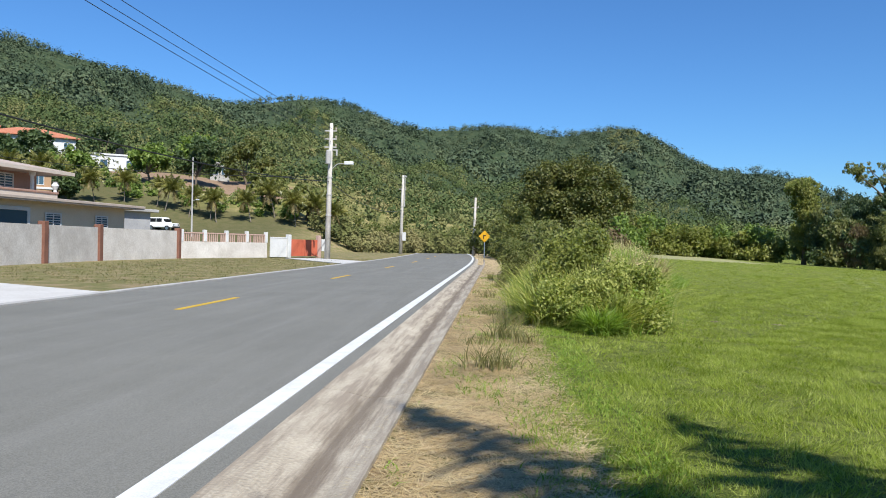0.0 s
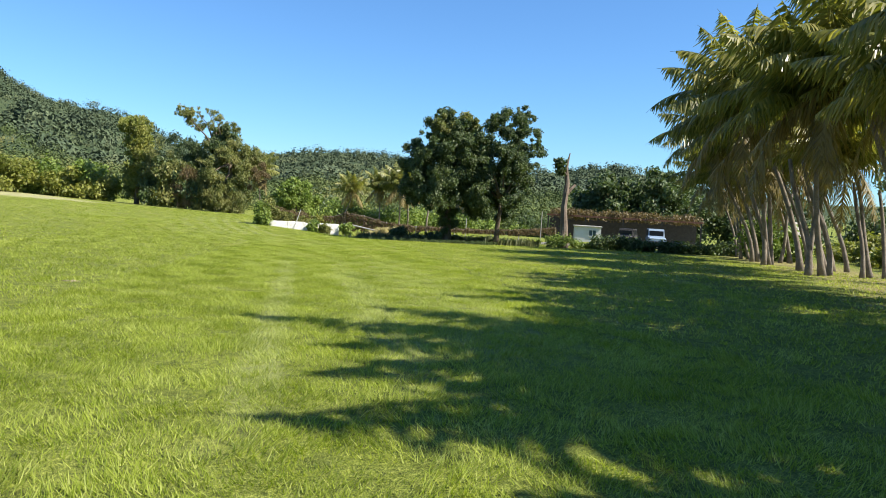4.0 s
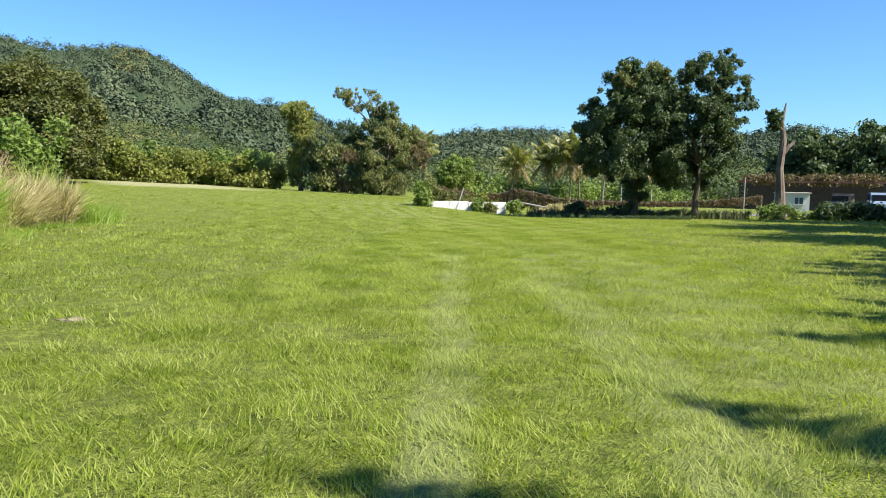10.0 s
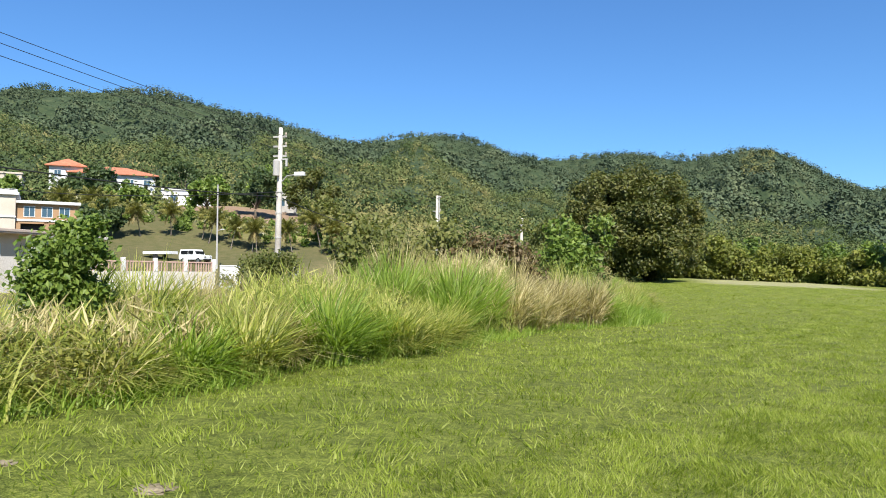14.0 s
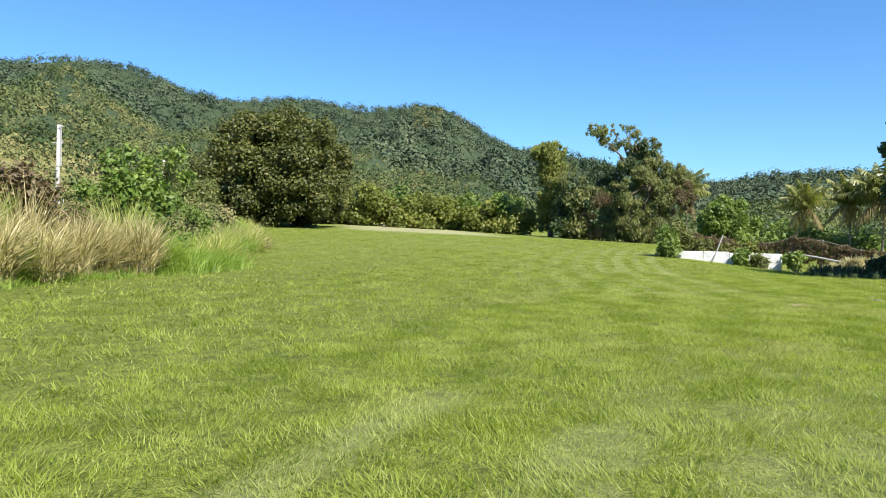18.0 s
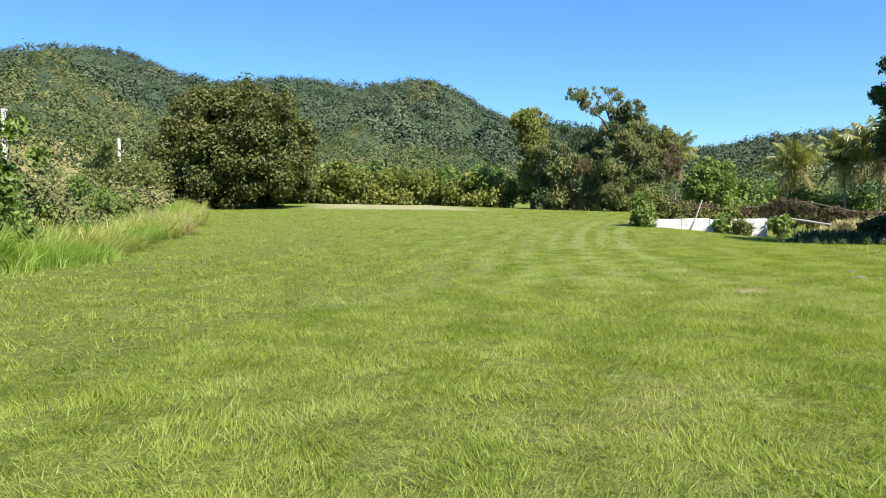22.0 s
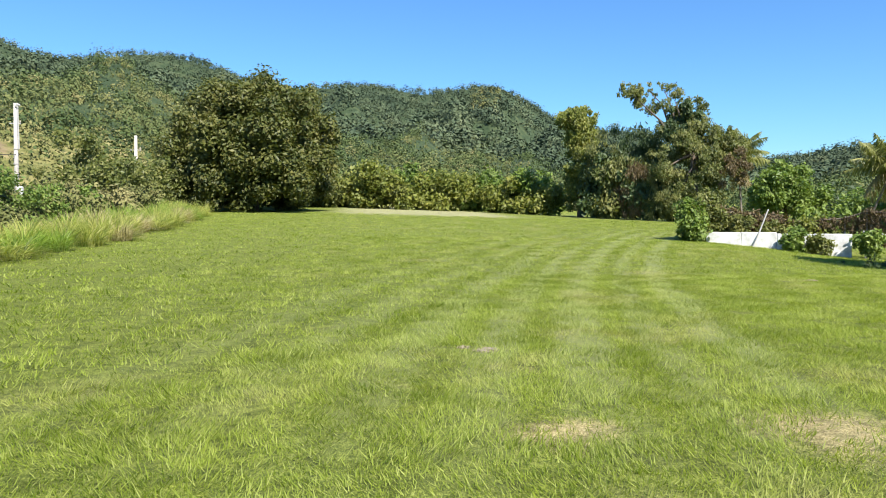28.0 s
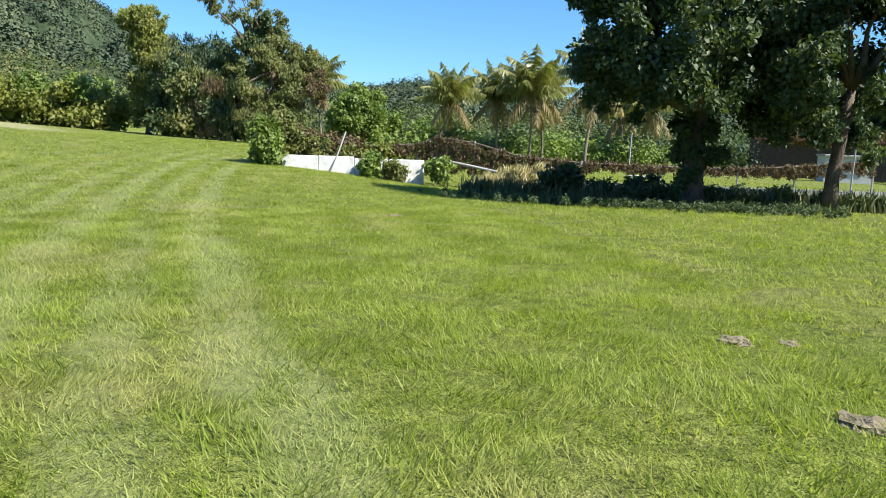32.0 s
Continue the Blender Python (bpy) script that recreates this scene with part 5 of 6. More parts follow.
def hip(x0, y0, x1, y1, z, rise, over=0.6, thick=0.18):
    """A hipped roof over a rectangle."""
    bm = bmesh.new()
    x0, y0, x1, y1 = x0 - over, y0 - over, x1 + over, y1 + over
    d = min(x1 - x0, y1 - y0) / 2
    lo = [bm.verts.new((x, y, z)) for x, y in ((x0, y0), (x1, y0), (x1, y1), (x0, y1))]
    eave = [bm.verts.new((v.co.x, v.co.y, z + thick)) for v in lo]
    if x1 - x0 >= y1 - y0:
        a, b = bm.verts.new((x0 + d, (y0 + y1) / 2, z + thick + rise)), bm.verts.new((x1 - d, (y0 + y1) / 2, z + thick + rise))
        tops = [(eave[0], eave[1], b, a), (eave[1], eave[2], b), (eave[2], eave[3], a, b), (eave[3], eave[0], a)]
    else:
        a, b = bm.verts.new(((x0 + x1) / 2, y0 + d, z + thick + rise)), bm.verts.new(((x0 + x1) / 2, y1 - d, z + thick + rise))
        tops = [(eave[0], eave[1], a), (eave[1], eave[2], b, a), (eave[2], eave[3], b), (eave[3], eave[0], a, b)]
    for f in tops:
        bm.faces.new(f)
    bm.faces.new(lo[::-1])
    for k in range(4):
        bm.faces.new((lo[k], lo[(k + 1) % 4], eave[(k + 1) % 4], eave[k]))
    bmesh.ops.recalc_face_normals(bm, faces=bm.faces[:])
    return bm


# beige house behind the wall: its long front looks on the road
h1 = thing("beige_house", pose(-25.2, 33.0, -0.05, 0, 0, 83), "two-storey beige and brown house with louvred windows", "house")
part("wall", boxes((-10, 0, 0, 12.1, 10, 3.1)), M_BEIGE, h1)
part("base_band", boxes((4.2, -0.03, 0, 12.13, 0, 1.5)), M_CREAM, h1, "cream painted band along the lower wall")
part("lower_roof", boxes((-10.5, -0.7, 3.1, 13.2, 10.4, 3.3), (-10.5, -0.74, 3.18, 13.24, -0.7, 3.34), bevel=0.02), M_GREYROOF, h1)
part("upper_wall", boxes((-10, 2.4, 3.3, 7.3, 10, 4.85)), M_MAUVE, h1)
part("balcony", boxes((-10, 0.1, 3.3, 6.2, 0.25, 3.62), (6.05, 0.25, 3.3, 6.2, 2.4, 3.62)), M_CREAM, h1, "cream balcony parapet")
part("handrail", boxes((-10.05, 0.05, 3.62, 6.25, 0.3, 3.74), bevel=0.02), M_MAUVE, h1, "brown coping on the parapet")
part("roof", hip(-10, 1.6, 7.4, 10, 4.85, 1.0, 0.9), M_GREYROOF, h1)
part("fascia", boxes((-10.9, 0.66, 4.83, 8.3, 0.7, 5.02)), M_CREAM, h1, "pale roof edge board")
part("column", tube([(5.8, 1.4, 3.3), (5.8, 1.4, 3.42), (5.8, 1.4, 3.46), (5.8, 1.4, 4.6), (5.8, 1.4, 4.68), (5.8, 1.4, 4.86)], [0.17, 0.17, 0.11, 0.1, 0.17, 0.18], 12), M_WHITE, h1, "white round balcony column")
part("urn", tube([(6.1, 0.18, 3.74), (6.1, 0.18, 3.85), (6.1, 0.18, 4.1), (6.1, 0.18, 4.25), (6.1, 0.18, 4.32)], [0.1, 0.08, 0.2, 0.11, 0.14], 12), M_WHITE, h1, "white urn on the parapet")
for x, w in ((5.7, 1.1), (9.8, 1.0)):
    window(h1, x, 1.55, w, 0.95, -0.03, 7)
for x, w in ((1.8, 1.0), (4.9, 1.1)):
    window(h1, x, 3.75, w, 0.9, 2.4, 6)
part("door", boxes((-0.6, -0.04, 0.2, 3.8, 0.02, 2.6)), M_GLASS, h1, "blue-grey garage door")
part("door_frame", boxes((-0.8, -0.07, 2.6, 4.0, 0.03, 2.8), (-0.8, -0.07, 0.0, -0.6, 0.03, 2.6), (3.8, -0.07, 0.0, 4.0, 0.03, 2.6)), M_WHITE, h1)
annex = thing("grey_shed", pose(-27.5, 50.5, 0, 0, 0, 70), "low grey flat-roofed shed behind the house", "shed")
part("wall", boxes((-3.5, 0, -0.3, 3.5, 4, 3.2)), M_GREYRENDER, annex)
part("roof", boxes((-4.0, -0.4, 3.2, 4.0, 4.4, 3.42), bevel=0.03), M_CONCRETE, annex)

# cream villa up the slope
vz = z_at(-53, 77)
h2 = thing("cream_villa", pose(-54, 76, vz - 0.6, 0, 0, 43), "cream and tan two-storey villa with white cornices and arches", "house")
h2.scale = (0.8, 0.8, 0.8)
B2 = 3.4
part("wall", boxes((-9, 0, 0, -1.2, 8, B2 + 5.6)), M_CREAM, h2)
part("cornice", boxes((-9.4, -0.4, B2 + 5.6, -0.8, 8.4, B2 + 6.0), (-9.2, -0.2, B2 + 6.0, -1.0, 8.2, B2 + 6.4), (-9.1, -0.15, B2 + 2.6, -1.1, 0.0, B2 + 2.85), bevel=0.03), M_WHITE, h2)
part("wing_wall", boxes((-1.2, 1.0, 0, 6.2, 8, B2 + 0.2), (-1.2, 0.8, B2 + 2.3, 6.2, 8, B2 + 4.6)), M_TAN, h2)
part("arch_pier", boxes((-1.2, 0.4, 0, -0.6, 1.0, B2 + 2.3), (2.2, 0.4, 0, 2.8, 1.0, B2 + 2.3), (5.6, 0.4, 0, 6.2, 1.0, B2 + 2.3), (-1.2, 0.4, B2 + 1.9, 6.2, 1.0, B2 + 2.3)), M_TAN, h2)
# Shade inside the arches is drawn by a dark sheet
part("arch_shade", boxes((-0.6, 1.6, 0, 5.6, 1.9, B2 + 2.3)), M_DARKMETAL, h2, "dark sheet painting the shade behind the arches")
part("wing_cornice", boxes((-1.2, 0.2, B2 + 4.6, 6.6, 8.4, B2 + 5.0), (-1.2, 0.3, B2 + 2.2, 6.4, 0.8, B2 + 2.5), bevel=0.03), M_WHITE, h2)
for x, z, w, h in ((-5.2, B2 + 3.1, 1.7, 1.9), (-5.2, B2 + 0.2, 1.7, 1.8)):
    window(h2, x, z, w, h, 0)
for x in (0.4, 2.5, 4.6):
    window(h2, x, B2 + 2.9, 1.2, 1.3, 0.8)

# red-roofed house and white house high on the slope
def hill_house(name, label, x, y, rot, w, d, h, mat, roof=None, rise=1.6, tank=False, base=6.0, lift=0.0):
    z = z_at(x, y) + lift
    t = thing(name, pose(x, y, z, 0, 0, rot), label, "house")
    part("wall", boxes((-w / 2, 0, -base, w / 2, d, h)), mat, t)
    if roof:
        part("roof", hip(-w / 2, 0, w / 2, d, h, rise, 0.7), roof, t)
    else:
        part("parapet", boxes((-w / 2 - 0.2, -0.2, h, w / 2 + 0.2, d + 0.2, h + 0.3)), mat, t)
    for k in range(max(2, int(w / 3))):
        window(t, -w / 2 + (k + 0.5) * w / max(2, int(w / 3)), h - 2.0, 1.1, 1.2, 0)
    if tank:
        part("water_tank", tube([(0.5, 2, h + 0.3), (0.5, 2, h + 1.4), (0.5, 2, h + 1.55)], [0.7, 0.7, 0.3], 14), M_BLACK, t, "black plastic water tank")
    return t


hill_house("red_roof_house", "white house with a broad red tiled roof", -88, 132, 36, 15, 11, 4.2, M_WHITE, M_ROOF, 2.0, lift=1.0)
hill_house("red_roof_house", "small white house under a red tiled roof", -98, 131, 36, 6, 7, 4.6, M_WHITE, M_ROOF, 1.8, lift=2.0)
hill_house("white_house", "flat-roofed white house with a black water tank", -68, 126, 30, 8.5, 8, 3.6, M_WHITE, None, 0, True, lift=-0.8)
hill_house("small_hut", "small pale hut on the hillside", -51, 131, 22, 3.4, 3, 2.4, M_CONCRETE, None, lift=0.8)
hill_house("far_house", "pale house half hidden in the woods", -104, 120, 40, 9, 8, 4.0, M_CREAM, None, lift=1.0)


# ---- vehicles ----
def car(name, label, x, y, rot, mat, length=4.0, width=1.7, height=1.75, z=None):
    t = thing(name, pose(x, y, z_at(x, y) if z is None else z, 0, 0, rot), label, "car", "parked cars")
    l, w = length / 2, width / 2
    bm = boxes((-l, -w, 0.42, l, w, 0.98), bevel=0.09)
    body = part("body", bm, mat, t)
    bm = bmesh.new()
    pts = [(-l + 0.08, 0.98), (-l + 0.25, height), (0.35, height), (0.8, 0.98)]
    f = [bm.faces.new([bm.verts.new((px, s * (w - (0.08 if pz > 1.2 else 0.02)), pz)) for px, pz in (pts if s > 0 else pts[::-1])]) for s in (-1, 1)]
    a, b = list(f[0].verts)[::-1], list(f[1].verts)
    for k in range(4):
        bm.faces.new((a[k], a[(k + 1) % 4], b[(k + 1) % 4], b[k]))
    bmesh.ops.recalc_face_normals(bm, faces=bm.faces[:])
    part("cabin", bm, mat, t)
    for s in (-1, 1):
        part("side_window", boxes((-l + 0.38, s * (w - 0.05) - 0.02, 1.1, -0.45, s * (w - 0.05) + 0.02, height - 0.14), (-0.38, s * (w - 0.05) - 0.02, 1.1, 0.36, s * (w - 0.05) + 0.02, height - 0.14)), M_CARGLASS, t)
    part("windscreen", boxes((0.45, -w + 0.16, 1.08, 0.72, w - 0.16, height - 0.2)), M_CARGLASS, t)
    part("bumper", boxes((l - 0.04, -w + 0.05, 0.42, l + 0.1, w - 0.05, 0.6), (-l - 0.1, -w + 0.05, 0.42, -l + 0.04, w - 0.05, 0.6), bevel=0.02), M_DARKMETAL, t)
    for s in (-1, 1):
        part("headlight", boxes((l - 0.02, s * 0.5 - 0.12, 0.72, l + 0.03, s * 0.5 + 0.12, 0.9), bevel=0.01), M_CHROME, t)
        for q in (-l + 0.75, l - 0.75):
            wheel = part("wheel", tube([(q, s * (w - 0.2), 0.34), (q, s * (w + 0.02), 0.34)], [0.34, 0.34], 18), M_RUBBER, t)
            part("rim", tube([(q, s * (w - 0.02), 0.34), (q, s * (w + 0.035), 0.34)], [0.2, 0.2], 14), M_CHROME, wheel)
    return t


car("off_road_car", "white boxy off-road car parked on the lawn", -41.8, 88.8, -8, M_CARWHITE, 3.7, 1.65, 1.7)
trailer = thing("flat_trailer", pose(-46.6, 88.8, z_at(-46.6, 88.8), 0, 0, -5), "white open flat trailer beside the off-road car", "trailer")
part("bed", boxes((-1.9, -0.85, 0.6, 1.9, 0.85, 0.95), bevel=0.02), M_CARWHITE, trailer)
for s in (-1, 1):
    part("wheel", tube([(0, s * 0.72, 0.32), (0, s * 0.92, 0.32)], [0.32, 0.32], 16), M_RUBBER, trailer)
lamp = thing("street_lamp", pose(-36, 84, z_at(-36, 84)), "slim grey street lamp post by the lawn", "street lamp")
part("post", tube([(0, 0, -0.2), (0, 0, 9.4)], [0.12, 0.07], 8), M_CONCRETE, lamp)
part("arm", tube([(0, 0, 4.2), (0.5, 0, 4.4)], [0.03, 0.03], 6), M_CONCRETE, lamp)
part("head", boxes((0.45, -0.1, 4.32, 0.85, 0.1, 4.45), bevel=0.03), M_WHITE, lamp)
for x, y, h in ((40.2, 117.4, 4.4),):
    lm = thing("street_lamp", pose(x, y, z_at(x, y)), "distant pale street lamp above the bushes", "street lamp", "distant street lamps")
    part("post", tube([(0, 0, -0.2), (0, 0, h)], [0.12, 0.08], 8), M_CONCRETE, lm)
    part("head", boxes((-0.5, -0.12, h, 0.5, 0.12, h + 0.16), bevel=0.04), M_WHITE, lm)
for k in range(16):
    x, y = -66 + 2.9 * k + 2 * (random.random() - 0.5), 92.5 + 0.4 * k + 5 * random.random()
    palm(KINDS[2], x, y, 40 * k, "small garden palm on the sloping lawn", "garden palms on the slope", 0.5 + 0.18 * random.random())
GARDEN = "garden trees on the slope"
for x, y, r, m in ((-58, 92, 2.6, M_DARK), (-63, 104, 3.0, M_BUSH), (-72, 108, 3.4, M_DARK), (-56, 114, 3.2, M_BUSH), (-50, 118, 4.0, M_DARK), (-45, 128, 4.2, M_OAK), (-79, 112, 2.4, M_DARK), (-36, 112, 3.0, M_VINE), (-28, 106, 2.6, M_VINE), (-93, 112, 2.2, M_BUSH), (-78, 140, 4.5, M_DARK), (-60, 142, 4.5, M_BUSH)):
    tree("garden_tree", x, y, "leafy garden tree on the slope", 1.4, dome(0, 0, r * 1.05, r, r, r * 0.85, 26, r * 0.3, -0.6), 4200, 0.34, m, 0.2, group=GARDEN, fill=0.7)
thicket("garden_shrubs", "garden shrubs and dry bushes on the sloping lawn", [(-66, 108), (-52, 106), (-40, 106), (-26, 103)], 2.4, 9.0, 16000, 0.2, M_BUSH, 60, 0.7)
thicket("slope_scrub", "dry bushy scrub on the foot of the hill", [(-27, 103), (-20, 102), (-14, 104), (-2, 112), (10, 122)], 3.4, 9.0, 40000, 0.2, M_SCRUB, 190, 1.0)
thicket("slope_scrub", "tall green scrub behind the road bend", [(-20, 112), (-8, 116), (6, 126)], 3.8, 8.0, 26000, 0.2, M_VINE, 100, 1.1)
thicket("slope_scrub", "pale dry scrub behind the utility poles", [(-22, 98), (-16, 97), (-9, 99), (-3, 106)], 2.6, 4.0, 16000, 0.2, M_SCRUB, 120, 0.7)

# ---- verge tufts and straw ----
def tuft(x, y, n, h, mat, label):
    pos = np.array([[x, y, 0.0]]) + np.concatenate([RNG.normal(size=(n, 2)) * 0.12, np.zeros((n, 1))], 1)
    pos[:, 2] = land(pos[:, 0], pos[:, 1]) - 0.01
    hh = h * (0.5 + 0.7 * RNG.random(n))
    tagged(new("grass_tuft", mesh_of("grass_tuft", *blade_arrays(pos, hh, 0.007 + 0.008 * RNG.random(n), hh * (0.35 + 0.75 * RNG.random(n)), 4), mat)), label, "grass tuft", "tufts on the dry verge")


for x, y, n, h in ((-0.05, 7.4, 70, 0.4), (0.1, 7.5, 40, 0.32), (0.15, 10.0, 110, 0.42), (0.4, 9.5, 70, 0.34), (-0.2, 9.2, 50, 0.22), (0.3, 11.6, 70, 0.36), (-0.1, 13.2, 60, 0.35), (-0.2, 17.5, 70, 0.4), (0.1, 22, 80, 0.5), (-0.15, 27, 80, 0.5)):
    tuft(x, y, n, h, M_TUFT, "green-brown tuft of grass on the dry verge")
n = 60000
x, y = -0.62 + 1.25 * RNG.random(n) ** 1.1, 0.6 + 27 * RNG.random(n) ** 1.5
pos = np.stack([x, y, land(x, y) + 0.012 * RNG.random(n)], -1)
tagged(new("cut_straw", mesh_of("cut_straw", *blade_arrays(pos, 0.012 + 0.03 * RNG.random(n), np.full(n, 0.008), 0.08 + 0.16 * RNG.random(n), 1), M_STRAWBLADE)), "dry cut straw lying on the verge", "straw", kind="stuff")

n = 46000
x, y = -0.6 + 1.7 * RNG.random(n), 0.8 + 30 * RNG.random(n) ** 1.3
keep = ripple(x, y, 0.8, 31) + 1.3 * x - 0.7 * (y < 5) > 0.35 + 0.4 * RNG.normal(size=n)
x, y = x[keep], y[keep]
n = len(x)
hh = 0.03 + 0.06 * RNG.random(n) ** 2
tagged(new("verge_weeds", mesh_of("verge_weeds", *blade_arrays(np.stack([x, y, land(x, y) - 0.004], -1), hh, 0.006 + 0.008 * RNG.random(n), hh * (0.4 + 1.2 * RNG.random(n)), 2), M_FRESH)), "short green weeds creeping over the dry verge", "weeds", kind="stuff")

n = 52000
x, y = -8.8 - 12 * RNG.random(n), 9 + 46 * RNG.random(n)
keep = (ripple(x, y, 1.6, 41) + 0.5 * ripple(x, y, 0.5, 42) > -0.1 + 0.3 * RNG.normal(size=n)) & (x > -19.0 + 0.4 * (y < 21)) & ((y > 19) | (y < 8))
x, y = x[keep], y[keep]
n = len(x)
hh = 0.05 + 0.09 * RNG.random(n) ** 2
tagged(new("verge_grass", mesh_of("verge_grass", *blade_arrays(np.stack([x, y, land(x, y) - 0.01], -1), hh, 0.016 + 0.02 * RNG.random(n), hh * (0.4 + 1.0 * RNG.random(n)), 1), M_TUFT)), "dry mown grass on the far verge", "grass", kind="stuff")

# ---- soil heaps and bare patches in the lawn ----
def heap(x, y, r, h, label):
    bm = bmesh.new()
    bmesh.ops.create_icosphere(bm, subdivisions=3, radius=1)
    for v in bm.verts:
        k = 1 + 0.6 * (noise.noise(v.co * 2.3 + Vector((x, y, 0)))) + 0.3 * noise.noise(v.co * 7)
        v.co = Vector((v.co.x * r * k, v.co.y * r * k, max(-0.3, v.co.z) * h * 0.45 * (k + 0.9 * noise.noise(v.co * 9 + Vector((0, x, y))))))
    ob = part("soil_mound", bm, M_DIRT)
    ob.matrix_basis = pose(x, y, z_at(x, y))
    tagged(ob, label, "soil heap", "soil heaps in the lawn")


for x, y, r, h in ((4.54, 15.42, 0.09, 0.03), (5.74, 15.26, 0.11, 0.03), (18.79, 29.33, 0.11, 0.04), (18.6, 29.5, 0.06, 0.03), (23.9, 29.0, 0.1, 0.05), (24.15, 28.8, 0.06, 0.04), (23.1, 27.9, 0.12, 0.07), (23.35, 27.75, 0.07, 0.04), (26.3, 36.5, 0.12, 0.04)):
    heap(x, y, r, h, "small crumbly heap of dug soil in the grass")

# ---- dead trunk ----
dead = thing("dead_tree", pose(42.9, 33.2, z_at(42.9, 33.2)), "bare dead tree trunk with a snapped top", "tree")
part("trunk", tube([(0, 0, -0.1), (0.05, 0, 1.2), (0.0, 0.1, 2.8), (0.25, 0.1, 4.4), (0.15, 0.2, 5.4), (0.45, 0.2, 6.5)], [0.36, 0.24, 0.2, 0.17, 0.13, 0.03], 10, 0.35), M_DEAD_BARK, dead)
part("stub", tube([(0.15, 0.1, 3.6), (0.5, -0.1, 4.1), (0.75, -0.2, 4.35)], [0.12, 0.1, 0.07], 8, 0.3), M_DEAD_BARK, dead, "broken pale branch stub")
part("stub", tube([(0.2, 0.1, 4.9), (-0.2, 0.2, 5.3), (-0.5, 0.2, 5.9)], [0.06, 0.05, 0.02], 6, 0.2), M_DEAD_BARK, dead)
piece("regrowth", mesh_of("regrowth", *leaf_arrays([(-0.6, 0.2, 5.7), (-0.4, 0.2, 5.2)], [0.45, 0.3], 500, 0.13), M_DARK), dead, "a last sprig of green leaves")
thicket("yard_hedge", "low dark hedge and heaped branches at the yard edge", [(44.5, 31.8), (48, 29.6), (52, 27.4), (56, 26)], 0.9, 1.2, 12000, 0.13, M_DARK, 80, 0.4)
thicket("trunk_weeds", "leafy weeds round the dead trunk", [(40.5, 33.6), (42.5, 33), (45, 32), (47.5, 31.4)], 0.7, 1.0, 9000, 0.07, M_BUSH, 40, 0.28)


# ---- snake plants along the field edge ----
def spikes(name, label, pts, n, h, spread):
    pts = np.array(pts, float)
    cum = np.r_[0, np.cumsum(np.hypot(*np.diff(pts, axis=0).T))]
    u = RNG.random(n) * cum[-1]
    x, y = np.interp(u, cum, pts[:, 0]) + spread * RNG.normal(size=n), np.interp(u, cum, pts[:, 1]) + spread * RNG.normal(size=n)
    hh = h * (0.45 + 0.75 * RNG.random(n))
    me = mesh_of(name, *blade_arrays(np.stack([x, y, land(x, y) - 0.02], -1), hh, np.full(n, 0.065), hh * (0.05 + 0.35 * RNG.random(n)), 3), M_SNAKE)
    tagged(new(name, me), label, "snake plants", kind="stuff")


spikes("snake_plant_hedge", "hedge of stiff upright snake plants", [(33.6, 43.6), (34.4, 41.2), (36.0, 39.4), (37.2, 37.4), (39.0, 35.2), (41.0, 34.0)], 3000, 0.55, 0.25)
# The shade strip on the lawn, laid as low dark leaves
thicket("shade_strip", "low dark leaves standing in for shade before the snake plants", [(31.4, 41.6), (33.0, 39.0), (34.6, 36.8), (36.6, 34.8)], 0.1, 2.4, 26000, 0.03, M_DARK, 400, 0.09)
# Added shrubs that cover the bright lawn behind the trunks
thicket("yard_bush", "dark shrubs added to darken the gap behind the paired trees", [(35.8, 41.2), (38.2, 39.2), (40.4, 37.4)], 0.7, 0.9, 9000, 0.07, M_DARK, 60, 0.24)
thicket("edge_bush", "small dark rounded bush at the field edge", [(34.6, 41.2), (34.9, 41.0)], 1.15, 0.5, 3500, 0.1, M_DARK, 20, 0.32)
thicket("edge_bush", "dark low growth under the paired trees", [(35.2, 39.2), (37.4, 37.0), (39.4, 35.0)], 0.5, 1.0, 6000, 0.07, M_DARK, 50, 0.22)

# ---- plants and rubbish by the low wall ----
thicket("wall_plant", "leafy shrub hiding the end of the low wall", [(30.5, 51.7), (31.0, 52.2)], 1.9, 0.6, 6000, 0.09, M_BUSH, 44, 0.34)
thicket("wall_plant", "yellowing shrub spilling round the wall end", [(30.9, 51.9), (32.0, 52.6)], 2.0, 0.7, 4000, 0.09, M_VINE, 30, 0.28)
thicket("wall_plant", "green leafy plant in front of the low wall", [(33.8, 50.0), (34.2, 49.9)], 1.15, 0.3, 3200, 0.09, M_BUSH, 20, 0.24)
thicket("wall_plant", "pale green plant in front of the low wall", [(34.5, 49.7), (35.1, 49.5)], 0.95, 0.3, 2200, 0.07, M_VINE, 18, 0.2)
thicket("wall_plant", "green leafy plant at the end of the low wall", [(36.0, 48.9), (36.5, 48.6)], 1.2, 0.4, 3200, 0.09, M_BUSH, 22, 0.24)
thicket("wall_creeper", "straggling creeper spilling over the low wall", [(31.6, 52.1), (33.4, 51.3), (36.0, 50.2)], 1.1, 0.6, 6000, 0.08, M_VINE, 50, 0.24)
thicket("wall_creeper", "mound of yellow-green creeper behind the low wall", [(34.6, 51.6), (36.4, 50.8)], 1.3, 0.9, 6000, 0.09, M_YELLOWISH, 44, 0.32)
thicket("wall_creeper", "withered brown creeper heaped behind the wall", [(32.0, 53.0), (33.4, 52.4), (34.6, 51.8)], 1.35, 0.7, 7000, 0.07, M_REDVINE, 50, 0.3)
